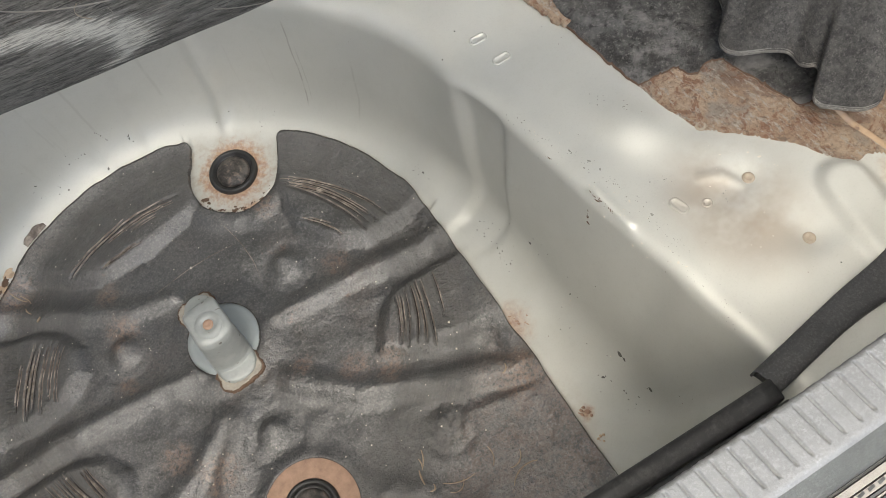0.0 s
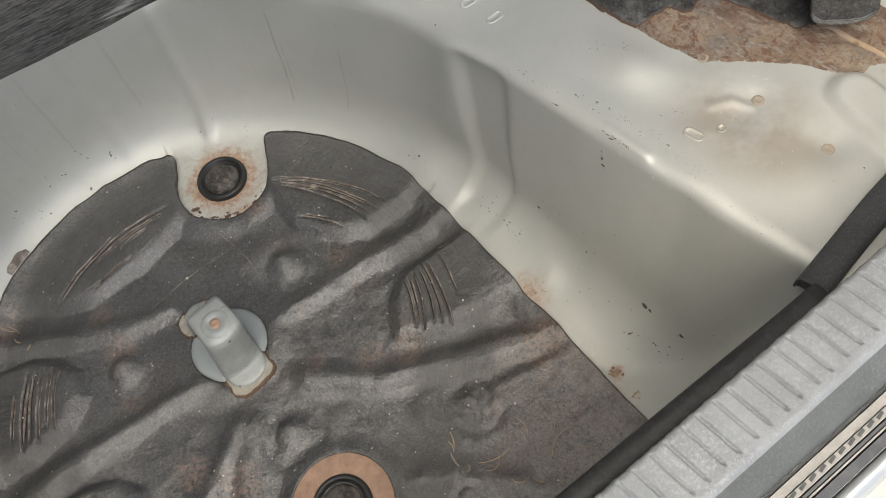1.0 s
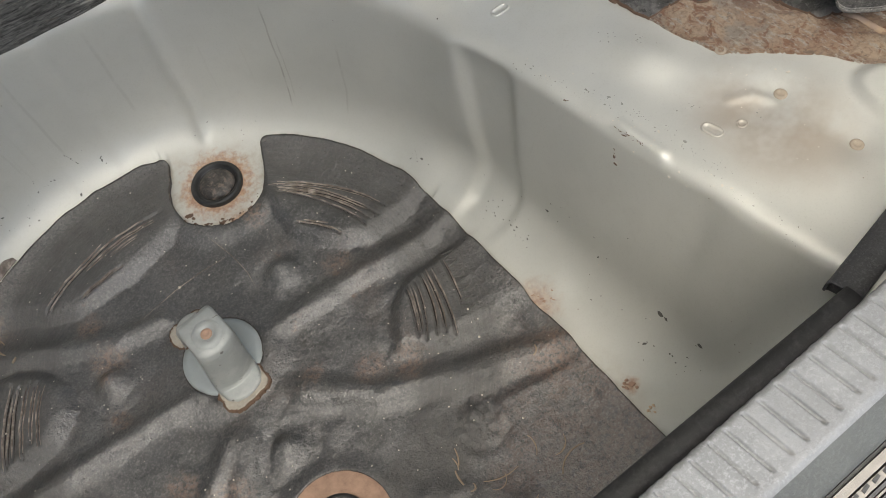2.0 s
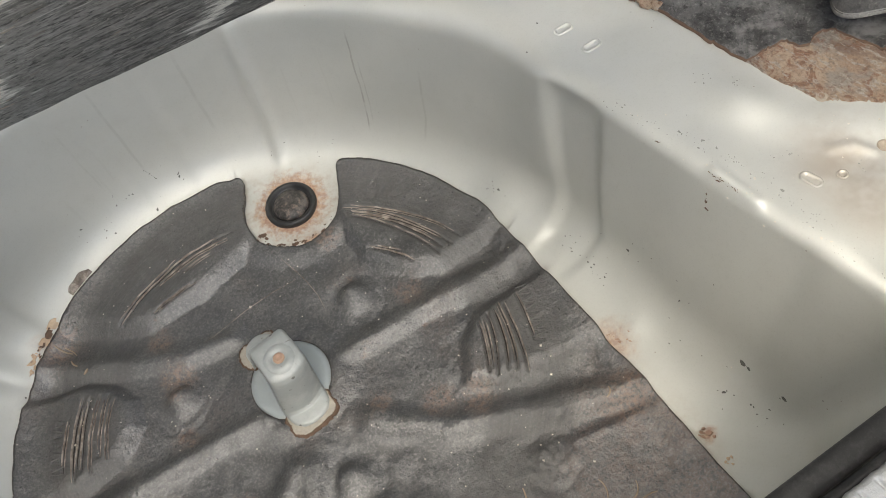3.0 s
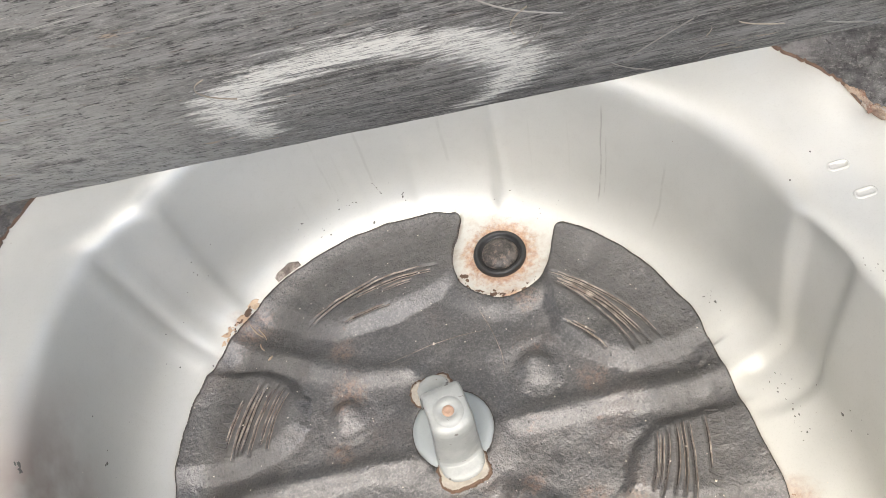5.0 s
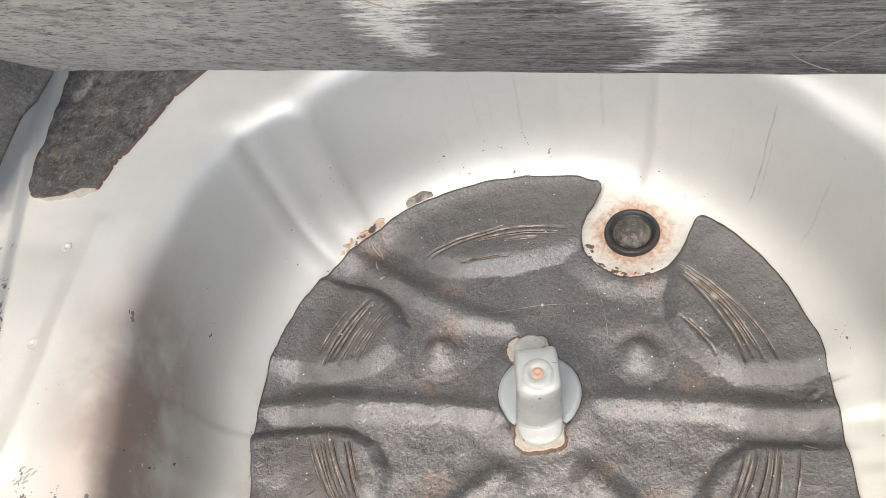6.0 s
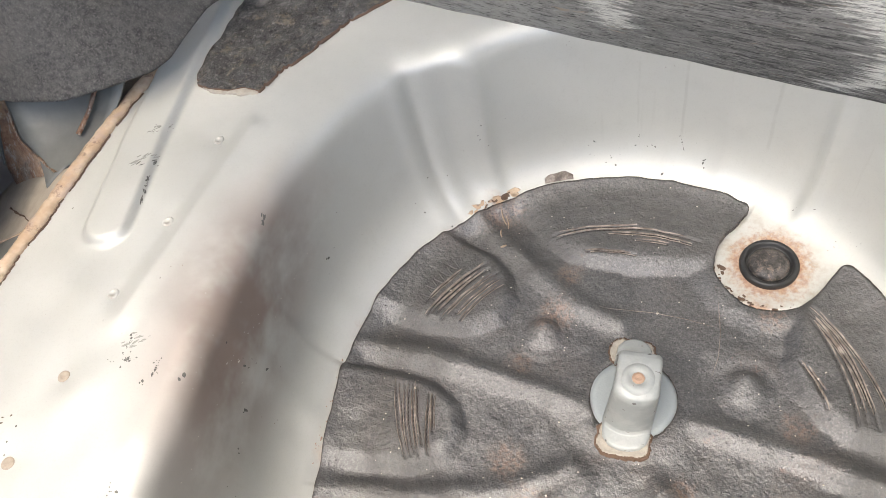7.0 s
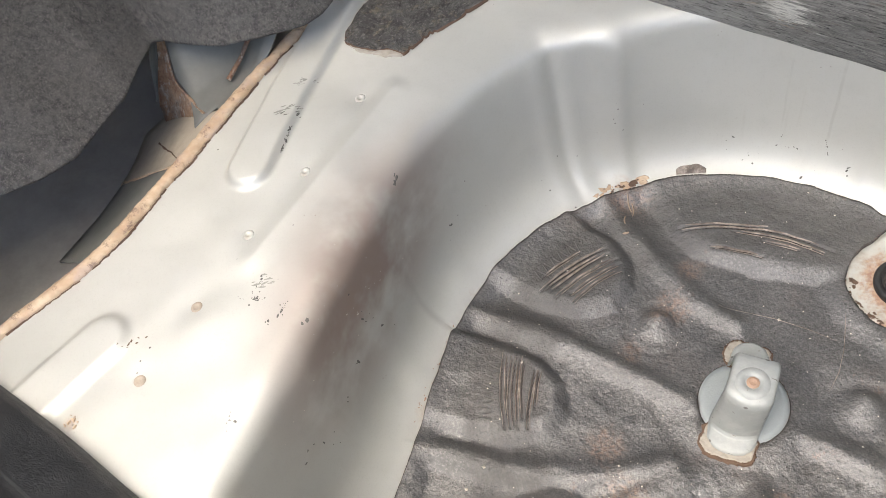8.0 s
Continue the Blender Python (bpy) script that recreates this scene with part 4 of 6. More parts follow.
def edge_line(me, width, lift):
    """A narrow dark band along the cut border of a sheet."""
    co = [v.co.copy() for v in me.vertices]
    ids = list(me["border"])
    pairs = list(zip(ids[::2], ids[1::2]))
    out = {}
    for a, b in pairs:
        d = co[b] - co[a]
        o = Vector((d.y, -d.x, 0))
        for v in (a, b):
            out[v] = out.get(v, Vector()) + o
    verts, faces, at = [], [], {}
    for v, o in out.items():
        o = o.normalized()
        at[v] = len(verts)
        verts += [tuple(co[v] - o * width * 0.4 + Vector((0, 0, lift))), tuple(co[v] + o * width * 0.6 + Vector((0, 0, lift))), tuple(co[v] + o * width * 0.6 - Vector((0, 0, 0.004)))]
    for a, b in pairs:
        i, j = at[a], at[b]
        faces += [(i, i + 1, j + 1, j), (i + 1, i + 2, j + 2, j + 1)]
    return mesh_of("cut_edge", verts, faces)


# dark band round the cut border also paints the gap's shadow
solid("cut_edge", edge_line(mat.data, 0.0006, 0.0003), CAP, mat, "dark cut edge, shade of its gap put into the colour")


def strip_on_mat(pts, width, lift):
    """A thin ridge of torn fibre that follows the mat's top."""
    p = np.array(pts)
    way = np.gradient(p, axis=0)
    side = np.stack([-way[:, 1], way[:, 0]], 1) / np.linalg.norm(way, axis=1)[:, None]
    t = np.linspace(0, 1, len(p))
    half = width * np.minimum(1, 4 * np.minimum(t, 1 - t) + 0.15)[:, None] / 2
    rows = []
    for k, up in ((-1, -0.0004), (-0.45, lift), (0.45, lift), (1, -0.0004)):
        q = p + side * half * k
        rows.append(np.c_[q, mat_height(q[:, 0], q[:, 1]) + up])
    n = len(p)
    verts = np.concatenate(rows)
    faces = [(k * n + i, k * n + i + 1, (k + 1) * n + i + 1, (k + 1) * n + i) for k in range(3) for i in range(n - 1)]
    return verts, faces


for k, (a0, a1, ra, rb, depth) in enumerate(GROOVES):
    for side in (1, -1):
        if side < 0 and rng.random() < 0.55:
            continue
        t = np.linspace(rng.uniform(0.0, 0.12), rng.uniform(0.85, 1.0), 30)
        ang = np.radians(a0 + (a1 - a0) * t)
        rr = ra + (rb - ra) * t + side * rng.uniform(0.0010, 0.0015) + 0.0005 * np.sin(np.degrees(ang) * 0.21 + k) + 0.00015 * np.sin(np.degrees(ang) * 0.9 + 2 * k)
        v, f = strip_on_mat(np.c_[rr * np.cos(ang), rr * np.sin(ang)], rng.uniform(0.0008, 0.0017), 0.0009)
        solid("scuff_mark", mesh_of("scuff_mark", v, f), SCUFF, mat)
    # a dark strip laid along the bottom of each groove
    t = np.linspace(0.03, 0.97, 30)
    ang = np.radians(a0 + (a1 - a0) * t)
    rr = ra + (rb - ra) * t + 0.0005 * np.sin(np.degrees(ang) * 0.21 + k)
    v, f = strip_on_mat(np.c_[rr * np.cos(ang), rr * np.sin(ang)], rng.uniform(0.0012, 0.0022), 0.0002)
    solid("groove", mesh_of("groove", v, f), GROOVE_DARK, mat)
# fine pale scratches across the middle
for pts in ([(0.055, 0.095), (0.03, 0.098), (0.0, 0.100), (-0.045, 0.098)], [(0.056, 0.122), (0.059, 0.105), (0.061, 0.088), (0.061, 0.065), (0.057, 0.047)]):
    p = np.array(pts)
    t = np.linspace(0, 1, 24)
    q = np.stack([np.interp(t, np.linspace(0, 1, len(p)), p[:, i]) for i in (0, 1)], 1)
    q[:, 1] += 0.0015 * np.sin(t * 3.1)
    v, f = strip_on_mat(q, 0.0009, 0.0003)
    solid("scratch", mesh_of("scratch", v, f), SCUFF, mat)
# raised bars where lettering is moulded into the mat, too worn to read
for a0, a1, n, rad in ((-34, -15.5, 15, 0.2085), (146, 160, 11, 0.219), (183, 200, 13, 0.2115)):
    for i in range(n):
        a = radians(a0 + (a1 - a0) * (i + 0.5) / n)
        e = Vector((math.cos(a), math.sin(a)))
        s = Vector((-e.y, e.x))
        c = e * (rad + (0.0012 if i % 3 == 1 else 0)) + s * (0.0006 * (i % 2))
        p = [c - e * 0.0050 + s * 0.0014 * (-1) ** i, c, c + e * 0.0050 - s * 0.0010 * (-1) ** i]
        v, f = strip_on_mat([tuple(q) for q in p], 0.0020, 0.0016)
        solid("moulded_mark", mesh_of("moulded_mark", v, f), MAT, mat)


# ---- plugs, bracket ----
def lathe(profile, n=40, place=(0, 0, 0), squash=1.0):
    """A mesh of a profile of (radius, height) turned about z."""
    bm = bmesh.new()
    rings = []
    for r, h in profile:
        if r < 1e-6:
            rings.append([bm.verts.new((place[0], place[1], place[2] + h))])
        else:
            rings.append([bm.verts.new((place[0] + r * math.cos(2 * math.pi * i / n), place[1] + r * squash * math.sin(2 * math.pi * i / n), place[2] + h)) for i in range(n)])
    for a, b in zip(rings, rings[1:]):
        for i in range(n):
            j = (i + 1) % n
            if len(a) == 1:
                bm.faces.new((a[0], b[i], b[j]))
            elif len(b) == 1:
                bm.faces.new((a[i], b[0], a[j]))
            else:
                bm.faces.new((a[i], b[i], b[j], a[j]))
    bmesh.ops.recalc_face_normals(bm, faces=bm.faces)
    return bm


def drain_plug(place, label, dome):
    ob = empty("drain_plug", place)
    p = (0, 0, 0)
    part("flange", lathe([(0.0256, -0.001), (0.0258, 0.0016), (0.0248, 0.0042), (0.0228, 0.0052), (0.0210, 0.0044), (0.0200, 0.0020), (0.0188, 0.0008), (0.0176, 0.0008)], 48, p), PLUG_RUBBER, ob, "", True)
    part("cap", lathe([(0.0178, 0.0002), (0.0172, 0.0022), (0.0158, 0.0038), (0.0130, 0.0050 + dome * 0.3), (0.0098, 0.0056 + dome * 0.7), (0.006, 0.0060 + dome), (0.0, 0.0062 + dome * 1.2)], 40, p), CAP, ob, "rust-dusted rubber centre", True)
    return tagged(ob, label, "rubber plug", "plugs of the well")


drain_plug((PLUG[0], PLUG[1], 0.0012), "black rubber drain plug ringed by rust in the painted well", 0.0015)
drain_plug((DRAIN[0], DRAIN[1], 0.0006), "black rubber drain plug in a rusty ring of bare steel", 0.0006)
# bare rusty steel in the mat's round opening
ring = part("rusty_ring", lathe([(0.0455, 0.0008), (0.044, 0.0015), (0.030, 0.0020), (0.0235, 0.0018)], 64, (DRAIN[0], DRAIN[1], -0.0018)), DISC_RUST, None, "", True)
tagged(ring, "orange rusty ring of bare steel round the drain plug", "rust ring")


def bracket():
    """Folded strap with a raised top and a pressed boss, spot-welded to the floor by its two feet."""
    ob = empty("wheel_bracket", (FOOT[0], FOOT[1], 0.0))
    # along the strap: (distance, height, half width, bow of the fold)
    line = [(0.0520, 0.0040, 0.0110, 0.005), (0.0480, 0.0052, 0.0135, 0.004), (0.0400, 0.0054, 0.0140, 0.002), (0.0340, 0.0068, 0.0145, 0.0), (0.0300, 0.014, 0.0150, 0.0), (0.0190, 0.052, 0.0155, 0.0), (0.0155, 0.0592, 0.0156, 0.0), (0.0100, 0.0626, 0.0160, 0.0),
            (-0.0060, 0.0632, 0.0162, -0.002), (-0.0150, 0.0626, 0.0164, -0.005), (-0.0186, 0.0606, 0.0166, -0.006), (-0.0200, 0.0570, 0.0167, -0.0065), (-0.0206, 0.0490, 0.0170, -0.0065), (-0.0214, 0.0300, 0.0177, -0.0065), (-0.0220, 0.0160, 0.0182, -0.0065), (-0.0228, 0.0096, 0.0184, -0.0065), (-0.0255, 0.0066, 0.0184, -0.0065),
            (-0.0300, 0.0058, 0.0180, -0.006), (-0.0350, 0.0052, 0.0168, -0.005), (-0.0385, 0.0046, 0.0145, -0.004), (-0.0400, 0.0030, 0.0135, -0.004)]
    fine = []
    for a, b in zip(line, line[1:]):
        fine += [[a[i] + (b[i] - a[i]) * k / 3 for i in range(4)] for k in range(3)]
    fine.append(list(line[-1]))
    cross = [(-1.0, -0.0040), (-0.975, -0.0012), (-0.88, 0.0), (-0.66, 0.0), (-0.44, 0.0), (-0.22, 0.0), (0.0, 0.0), (0.22, 0.0), (0.44, 0.0), (0.66, 0.0), (0.88, 0.0), (0.975, -0.0012), (1.0, -0.0040)]
    verts, faces = [], []
    for i, (d, h, w, bow) in enumerate(fine):
        a, b = fine[max(i - 1, 0)], fine[min(i + 1, len(fine) - 1)]
        t = Vector((b[0] - a[0], b[1] - a[1])).normalized()
        out_d, out_h = t.y, -t.x  # outward from the fold
        for f, drop in cross:
            z = max(h + out_h * drop, 0.0006)
            verts.append((w * f + 0.0035 + 0.0065 * z / 0.063 - (0.002 if d > 0 else 0.0) * (1 - z / 0.063), d + out_d * drop + bow * (1 - f * f), z))
    m = len(cross)
    for i in range(len(fine) - 1):
        faces += [(i * m + j, (i + 1) * m + j, (i + 1) * m + j + 1, i * m + j + 1) for j in range(m - 1)]
    strap = solid("strap", mesh_of("strap", verts, faces), ZINC, ob)
    thick = strap.modifiers.new("thickness", "SOLIDIFY")
    thick.thickness, thick.offset = 0.0014, 1
    top = (0.0100, -0.0080, 0.0628)
    part("boss", lathe([(0.0150, -0.0004), (0.0132, 0.0012), (0.0112, 0.0030), (0.0092, 0.0034), (0.0066, 0.0030), (0.0052, 0.0012), (0.0, 0.0008)], 40, top), ZINC, ob, "", True)
    part("weld_nut", lathe([(0.0050, 0.0004), (0.0047, 0.0018), (0.0030, 0.0024), (0.0, 0.0018)], 20, (top[0], top[1], top[2] + 0.0006)), COPPER, ob, "rusty threaded centre")
    part("seat_disc", lathe([(0.0362, -0.0030), (0.0360, 0.0006), (0.030, 0.0012), (0.0, 0.0012)], 64, (HOLE[0] - FOOT[0], HOLE[1] - FOOT[1], 0.0004)), DISC_PAINT, ob, "pale blue-grey painted disc", True)
    for d, sx, qx, qy, r in ((0.0450, 0.0, 0.0095, 0.003, 0.0085), (-0.0345, 0.0030, 0.0110, 0.004, 0.0098)):
        box = (sx - 0.035, d - 0.03, sx + 0.035, d + 0.03)
        for name, grow, z, mat_, label in (("rusty_edge", 0.0020, 0.0026, SCRATCHED, "brown rust round the sealer"), ("sealer_patch", 0.0, 0.0036, CREAM, "cracked cream sealer round the foot")):
            outline = lambda x, y: np.hypot(np.maximum(np.abs(x - sx) - qx, 0), np.maximum(np.abs(y - d) - qy, 0)) - r - grow + 0.0012 * lumps(x, y, 0.014, 4) + 0.0006 * lumps(x, y, 0.005, 1)  # noqa: E731
            me = cut_sheet(name, box, 0.0011, outline, lambda x, y: z + 0.0004 * lumps(x, y, 0.006, 2), 0.006)
            solid(name, me, mat_, ob, label)
    return tagged(ob, "grey painted folded steel spare wheel bracket welded to the floor", "bracket")


bracket()


def weld_stud(x, y, z):
    ob = part("weld_stud", lathe([(0.0050, -0.0020), (0.0046, 0.0006), (0.0039, 0.0012), (0.0026, 0.0013), (0.0017, 0.0005), (0.0, 0.0004)], 18), PAINT if x < -0.3 and y > -0.1 else TAN_SPOT, None, "", True)
    ob.location = (x, y, z)
    return tagged(ob, "small painted weld stud on the boot floor beside the well" if x < -0.3 and y > -0.1 else "small weld stud under a tan dab of sealer", "weld stud", "studs of the boot floor")


STUD_Z = [RIM + float(rim_relief(np.array(sx), np.array(sy))) for sx, sy in STUDS]
for (sx, sy), sz in zip(STUDS, STUD_Z):
    weld_stud(sx, sy, sz)


# ---- the raised board ----
BN = Vector((0.2117, 0.8000, 0.5613)).normalized()
BC = Vector((0.0153, 0.0185, 0.3966))


def on_board(x):
    y = 0.064 - 0.345 * x
    return Vector((x, y, BC.z - (BN.x * (x - BC.x) + BN.y * (y - BC.y)) / BN.z))


def raised_board():
    a, b = on_board(-0.42), on_board(0.50)
    ex = (b - a).normalized()
    ey = BN.cross(ex).normalized()
    ey = ey if ey.z > 0 else -ey
    ez = ex.cross(ey)
    back = 1 if ez.dot(BN) > 0 else -1
    bm = bmesh.new()
    nx, ny, t = 240, 60, 0.004 * back
    faces_of = []
    for depth in (0.0, t):
        rows = []
        for j in range(ny + 1):
            row = []
            for i in range(nx + 1):
                x, y = -0.33 + 0.87 * i / nx, 0.42 * j / ny
                if j == 0:
                    y = 0.0010 * math.sin(x * 61 + 1) + 0.0007 * math.sin(x * 143) + (0.0008 if depth == 0 else 0)
                row.append(bm.verts.new((x, y, depth + 0.0008 * math.sin(x * 9) * (1 - y))))
            rows.append(row)
        faces_of.append(rows)
    for g in faces_of:
        for j in range(ny):
            for i in range(nx):
                bm.faces.new((g[j][i], g[j][i + 1], g[j + 1][i + 1], g[j + 1][i]))
    lo, hi = faces_of
    for i in range(nx):
        for j in (0, ny):
            bm.faces.new((lo[j][i], lo[j][i + 1], hi[j][i + 1], hi[j][i]))
    for j in range(ny):
        for i in (0, nx):
            bm.faces.new((lo[j][i], lo[j + 1][i], hi[j + 1][i], hi[j][i]))
    bmesh.ops.recalc_face_normals(bm, faces=bm.faces)
    ob = part("load_floor_board", bm, BOARD, None, "", False)
    ob.matrix_world = Matrix.Translation(on_board(0.0)) @ Matrix((ex, ey, ez)).transposed().to_4x4()
    # long thin scratches and straw-coloured scores on its underside
    r4 = random.Random(33)
    face = -0.0006 if back > 0 else 0.0006
    for k in range(34):
        cx, cy = (r4.gauss(0.30, 0.08), r4.uniform(0.01, 0.22)) if k < 28 else (r4.uniform(-0.30, 0.45), r4.uniform(0.01, 0.22))
        turn, length, bend, w = r4.choice((70, 85, 100, 115, 130)) + r4.gauss(0, 12), r4.uniform(0.02, 0.08), r4.gauss(0, 0.35), r4.uniform(0.00010, 0.00022)
        verts = []
        for i in range(12):
            t = i / 11 - 0.5
            a = radians(turn) + bend * t
            px, py = cx + length * t * math.cos(a), max(cy + length * t * math.sin(a), 0.004)
            h = w * (1.1 - 2 * abs(t))
            nx_, ny_ = -math.sin(a) * h, math.cos(a) * h
            z0 = 0.0008 * math.sin(px * 9) * (1 - py)
            verts += [(px + nx_, py + ny_, z0), (px, py, z0 + face), (px - nx_, py - ny_, z0)]
        faces = [(3 * i + j, 3 * i + j + 1, 3 * i + j + 4, 3 * i + j + 3) for i in range(11) for j in range(2)]
        solid("scratch", mesh_of("scratch", verts, faces), FOAM if k % 3 else TAN_SPOT, ob)
    return tagged(ob, "lifted black load floor board, its underside worn pale in a ring", "board")


raised_board()


# ---- the sill: rubber seal, ribbed grey trim, black corner trims ----
SILL_LINE = [(-0.80, -0.150), (-0.60, -0.205), (-0.50, -0.226), (-0.435, -0.236), (-0.376, -0.249), (-0.345, -0.258), (-0.10, -0.297), (0.09, -0.315), (0.16, -0.3195), (0.24, -0.3255), (0.30, -0.3260), (0.40, -0.3185), (0.50, -0.312), (0.80, -0.29)]


def sill_y(x):
    return float(curve_y(SILL_LINE, x))


def spine(x0, x1, step, z, dy=0.0):
    n = max(2, int((x1 - x0) / step))
    return [(x0 + (x1 - x0) * i / n, sill_y(x0 + (x1 - x0) * i / n) + dy, z) for i in range(n + 1)]


def seal_y(x):
    return float(curve_y([(-0.30, -0.272), (-0.10, -0.294), (0.09, -0.3145), (0.183, -0.324), (0.221, -0.328), (0.259, -0.332), (0.298, -0.3357)], x))


def tailgate_seal():
    ob = empty("tailgate_seal", (0.1, seal_y(0.1), RIM))
    inv = Matrix.Translation((-0.1, -seal_y(0.1), -RIM))
    line = [(x, seal_y(x), RIM + 0.012) for x in np.linspace(-0.25, 0.2965, 46)]
    prof = [(0.0, -0.026), (0.0008, 0.0020), (0.0, 0.0042), (-0.0015, 0.0052), (-0.006, 0.0058), (-0.0110, 0.0056), (-0.0138, 0.0048), (-0.0150, 0.0030), (-0.0152, 0.0), (-0.0152, -0.026)]
    me = sweep("lip", line, prof, True)
    me.transform(inv)
    solid("lip", me, RUBBER, ob)
    bulb = [(-0.0200 + 0.0038 * math.cos(a), 0.0 + 0.0075 * math.sin(a)) for a in np.linspace(0, 2 * math.pi, 12, endpoint=False)]
    me = sweep("bulb", [(x, y, RIM + 0.016) for x, y, _ in line], bulb, True)
    me.transform(inv)
    solid("bulb", me, RUBBER, ob)
    return tagged(ob, "black rubber tailgate seal below the grey sill cover", "seal")


tailgate_seal()
SILL_TOP = 0.300


def lip_y(x):
    """The front edge of the raised sill cover."""
    return float(curve_y([(-0.30, -0.300), (-0.05, -0.326), (0.10, -0.3400), (0.15, -0.3443), (0.18, -0.3468), (0.21, -0.3495), (0.24, -0.3520), (0.27, -0.3545), (0.35, -0.360), (0.70, -0.372)], x))


def sill_trim():
    """Ribbed plastic cover: an upright front, a flat with cut ribs, a soft ridge and a slope down to the bumper."""
    x0, x1, step = -0.24, 0.62, 0.0007
    # across the sill: (distance behind its front, height)
    prof = [(0.012, -0.125), (0.003, -0.050), (0.0003, -0.0060), (0.0006, -0.0022), (0.0016, -0.0006), (0.0030, 0.0)]
    prof += [(0.0034 + 0.0306 * i / 20, 0.0002 + 0.0010 * i / 20) for i in range(21)]
    prof += [(0.0355, 0.0010), (0.0370, 0.0002), (0.0384, -0.0012), (0.0440, -0.0060), (0.0510, -0.0115), (0.0528, -0.0135), (0.0532, -0.040)]
    n = int((x1 - x0) / step)
    verts, faces, m = [], [], len(prof)
    reach = [float(sstep(0.0030, 0.0038, d) * sstep(0.0305, 0.0295, d)) for d, h in prof]
    for i in range(n + 1):
        x = x0 + (x1 - x0) * i / n
        y0 = lip_y(x)
        f = (x - 0.1780) / 0.0204
        f = (f - math.floor(f)) * 0.0204
        cut = sum(math.exp(-(((f - at) / 0.0008) ** 4)) for at in (0.0, 0.0093, 0.0204))
        rag = 0.0003 * math.sin(x * 900) * math.sin(x * 377)
        for (d, h), on in zip(prof, reach):
            verts.append((x, y0 - 0.92 * d + (rag if d < 0.002 else 0), SILL_TOP + h - 0.0026 * cut * on + 0.0004 * math.sin(x * 31)))
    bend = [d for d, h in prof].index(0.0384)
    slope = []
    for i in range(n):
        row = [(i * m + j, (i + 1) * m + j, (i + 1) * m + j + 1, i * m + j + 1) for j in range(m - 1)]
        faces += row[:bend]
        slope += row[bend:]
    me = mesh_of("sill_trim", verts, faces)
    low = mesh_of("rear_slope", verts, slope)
    for half in (me, low):
        bm = bmesh.new()
        bm.from_mesh(half)
        bmesh.ops.delete(bm, geom=[v for v in bm.verts if not v.link_faces], context="VERTS")
        bm.to_mesh(half)
        bm.free()
    ob = solid("sill_trim", me, SILL)
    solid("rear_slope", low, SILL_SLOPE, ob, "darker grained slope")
    return tagged(ob, "dusty grey plastic boot sill cover with cut ribs", "sill trim")


sill_trim()


def sill_flange():
    base = Vector((0.2, lip_y(0.2) - 0.06, SILL_TOP - 0.02))
    ob = empty("bumper_edge", base)
    inv = Matrix.Translation(-base)
    line = [(x, lip_y(x), SILL_TOP - 0.012) for x in np.linspace(-0.24, 0.62, 60)]
    for name, mat_, prof in (
        ("dark_gap", RUBBER, [(-0.0530, -0.02), (-0.0530, -0.0030), (-0.0546, -0.0030), (-0.0548, -0.02)]),
        ("foam_strip", FOAM, [(-0.0548, -0.02), (-0.0550, -0.0010), (-0.0592, -0.0010), (-0.0598, -0.02)]),
        ("tape_strip", FOAM, [(-0.0600, -0.02), (-0.0602, -0.0016), (-0.0640, -0.0018), (-0.0645, -0.02)]),
        ("rubber_lip", RUBBER, [(-0.0646, -0.02), (-0.0648, -0.0022), (-0.0664, -0.0024), (-0.0668, -0.02)]),
        ("dust_line", FOAM, [(-0.0668, -0.02), (-0.0670, -0.0030), (-0.0680, -0.0030), (-0.0684, -0.02)]),
        ("dirty_strip", RUBBER, [(-0.0686, -0.02), (-0.0690, -0.0040), (-0.0740, -0.0055), (-0.0750, -0.02)]),
        ("painted_edge", SILVER, [(-0.0752, -0.02), (-0.0756, -0.0060), (-0.0790, -0.0050), (-0.0830, -0.0070), (-0.0850, -0.0110), (-0.0852, -0.02)]),
    ):
        me = sweep(name, line, [(0.92 * a, h) for a, h in prof], True, True, name == "painted_edge")
        me.transform(inv)
        solid(name, me, mat_, ob)
    # dark stitches along the tape
    verts, faces = [], []
    x = 0.02
    while x < 0.44:
        y, z, w = lip_y(x) - 0.0570, SILL_TOP - 0.0136, 0.0021
        i = len(verts)
        verts += [(x + a, y + b + 0.0004 * (a > 0), z + c) for c in (-0.001, 0.0006) for a, b in ((-w, -0.0008), (w, -0.0008), (w, 0.0008), (-w, 0.0008))]
        faces += [(i + 4, i + 5, i + 6, i + 7), (i, i + 1, i + 5, i + 4), (i + 1, i + 2, i + 6, i + 5), (i + 2, i + 3, i + 7, i + 6), (i + 3, i, i + 4, i + 7)]
        x += 0.0066
    me = mesh_of("stitching", verts, faces, False)
    me.transform(inv)
    solid("stitching", me, RUBBER, ob, "dark stitches")
    return tagged(ob, "layered rear edge of the body behind the sill cover", "body edge")


sill_flange()


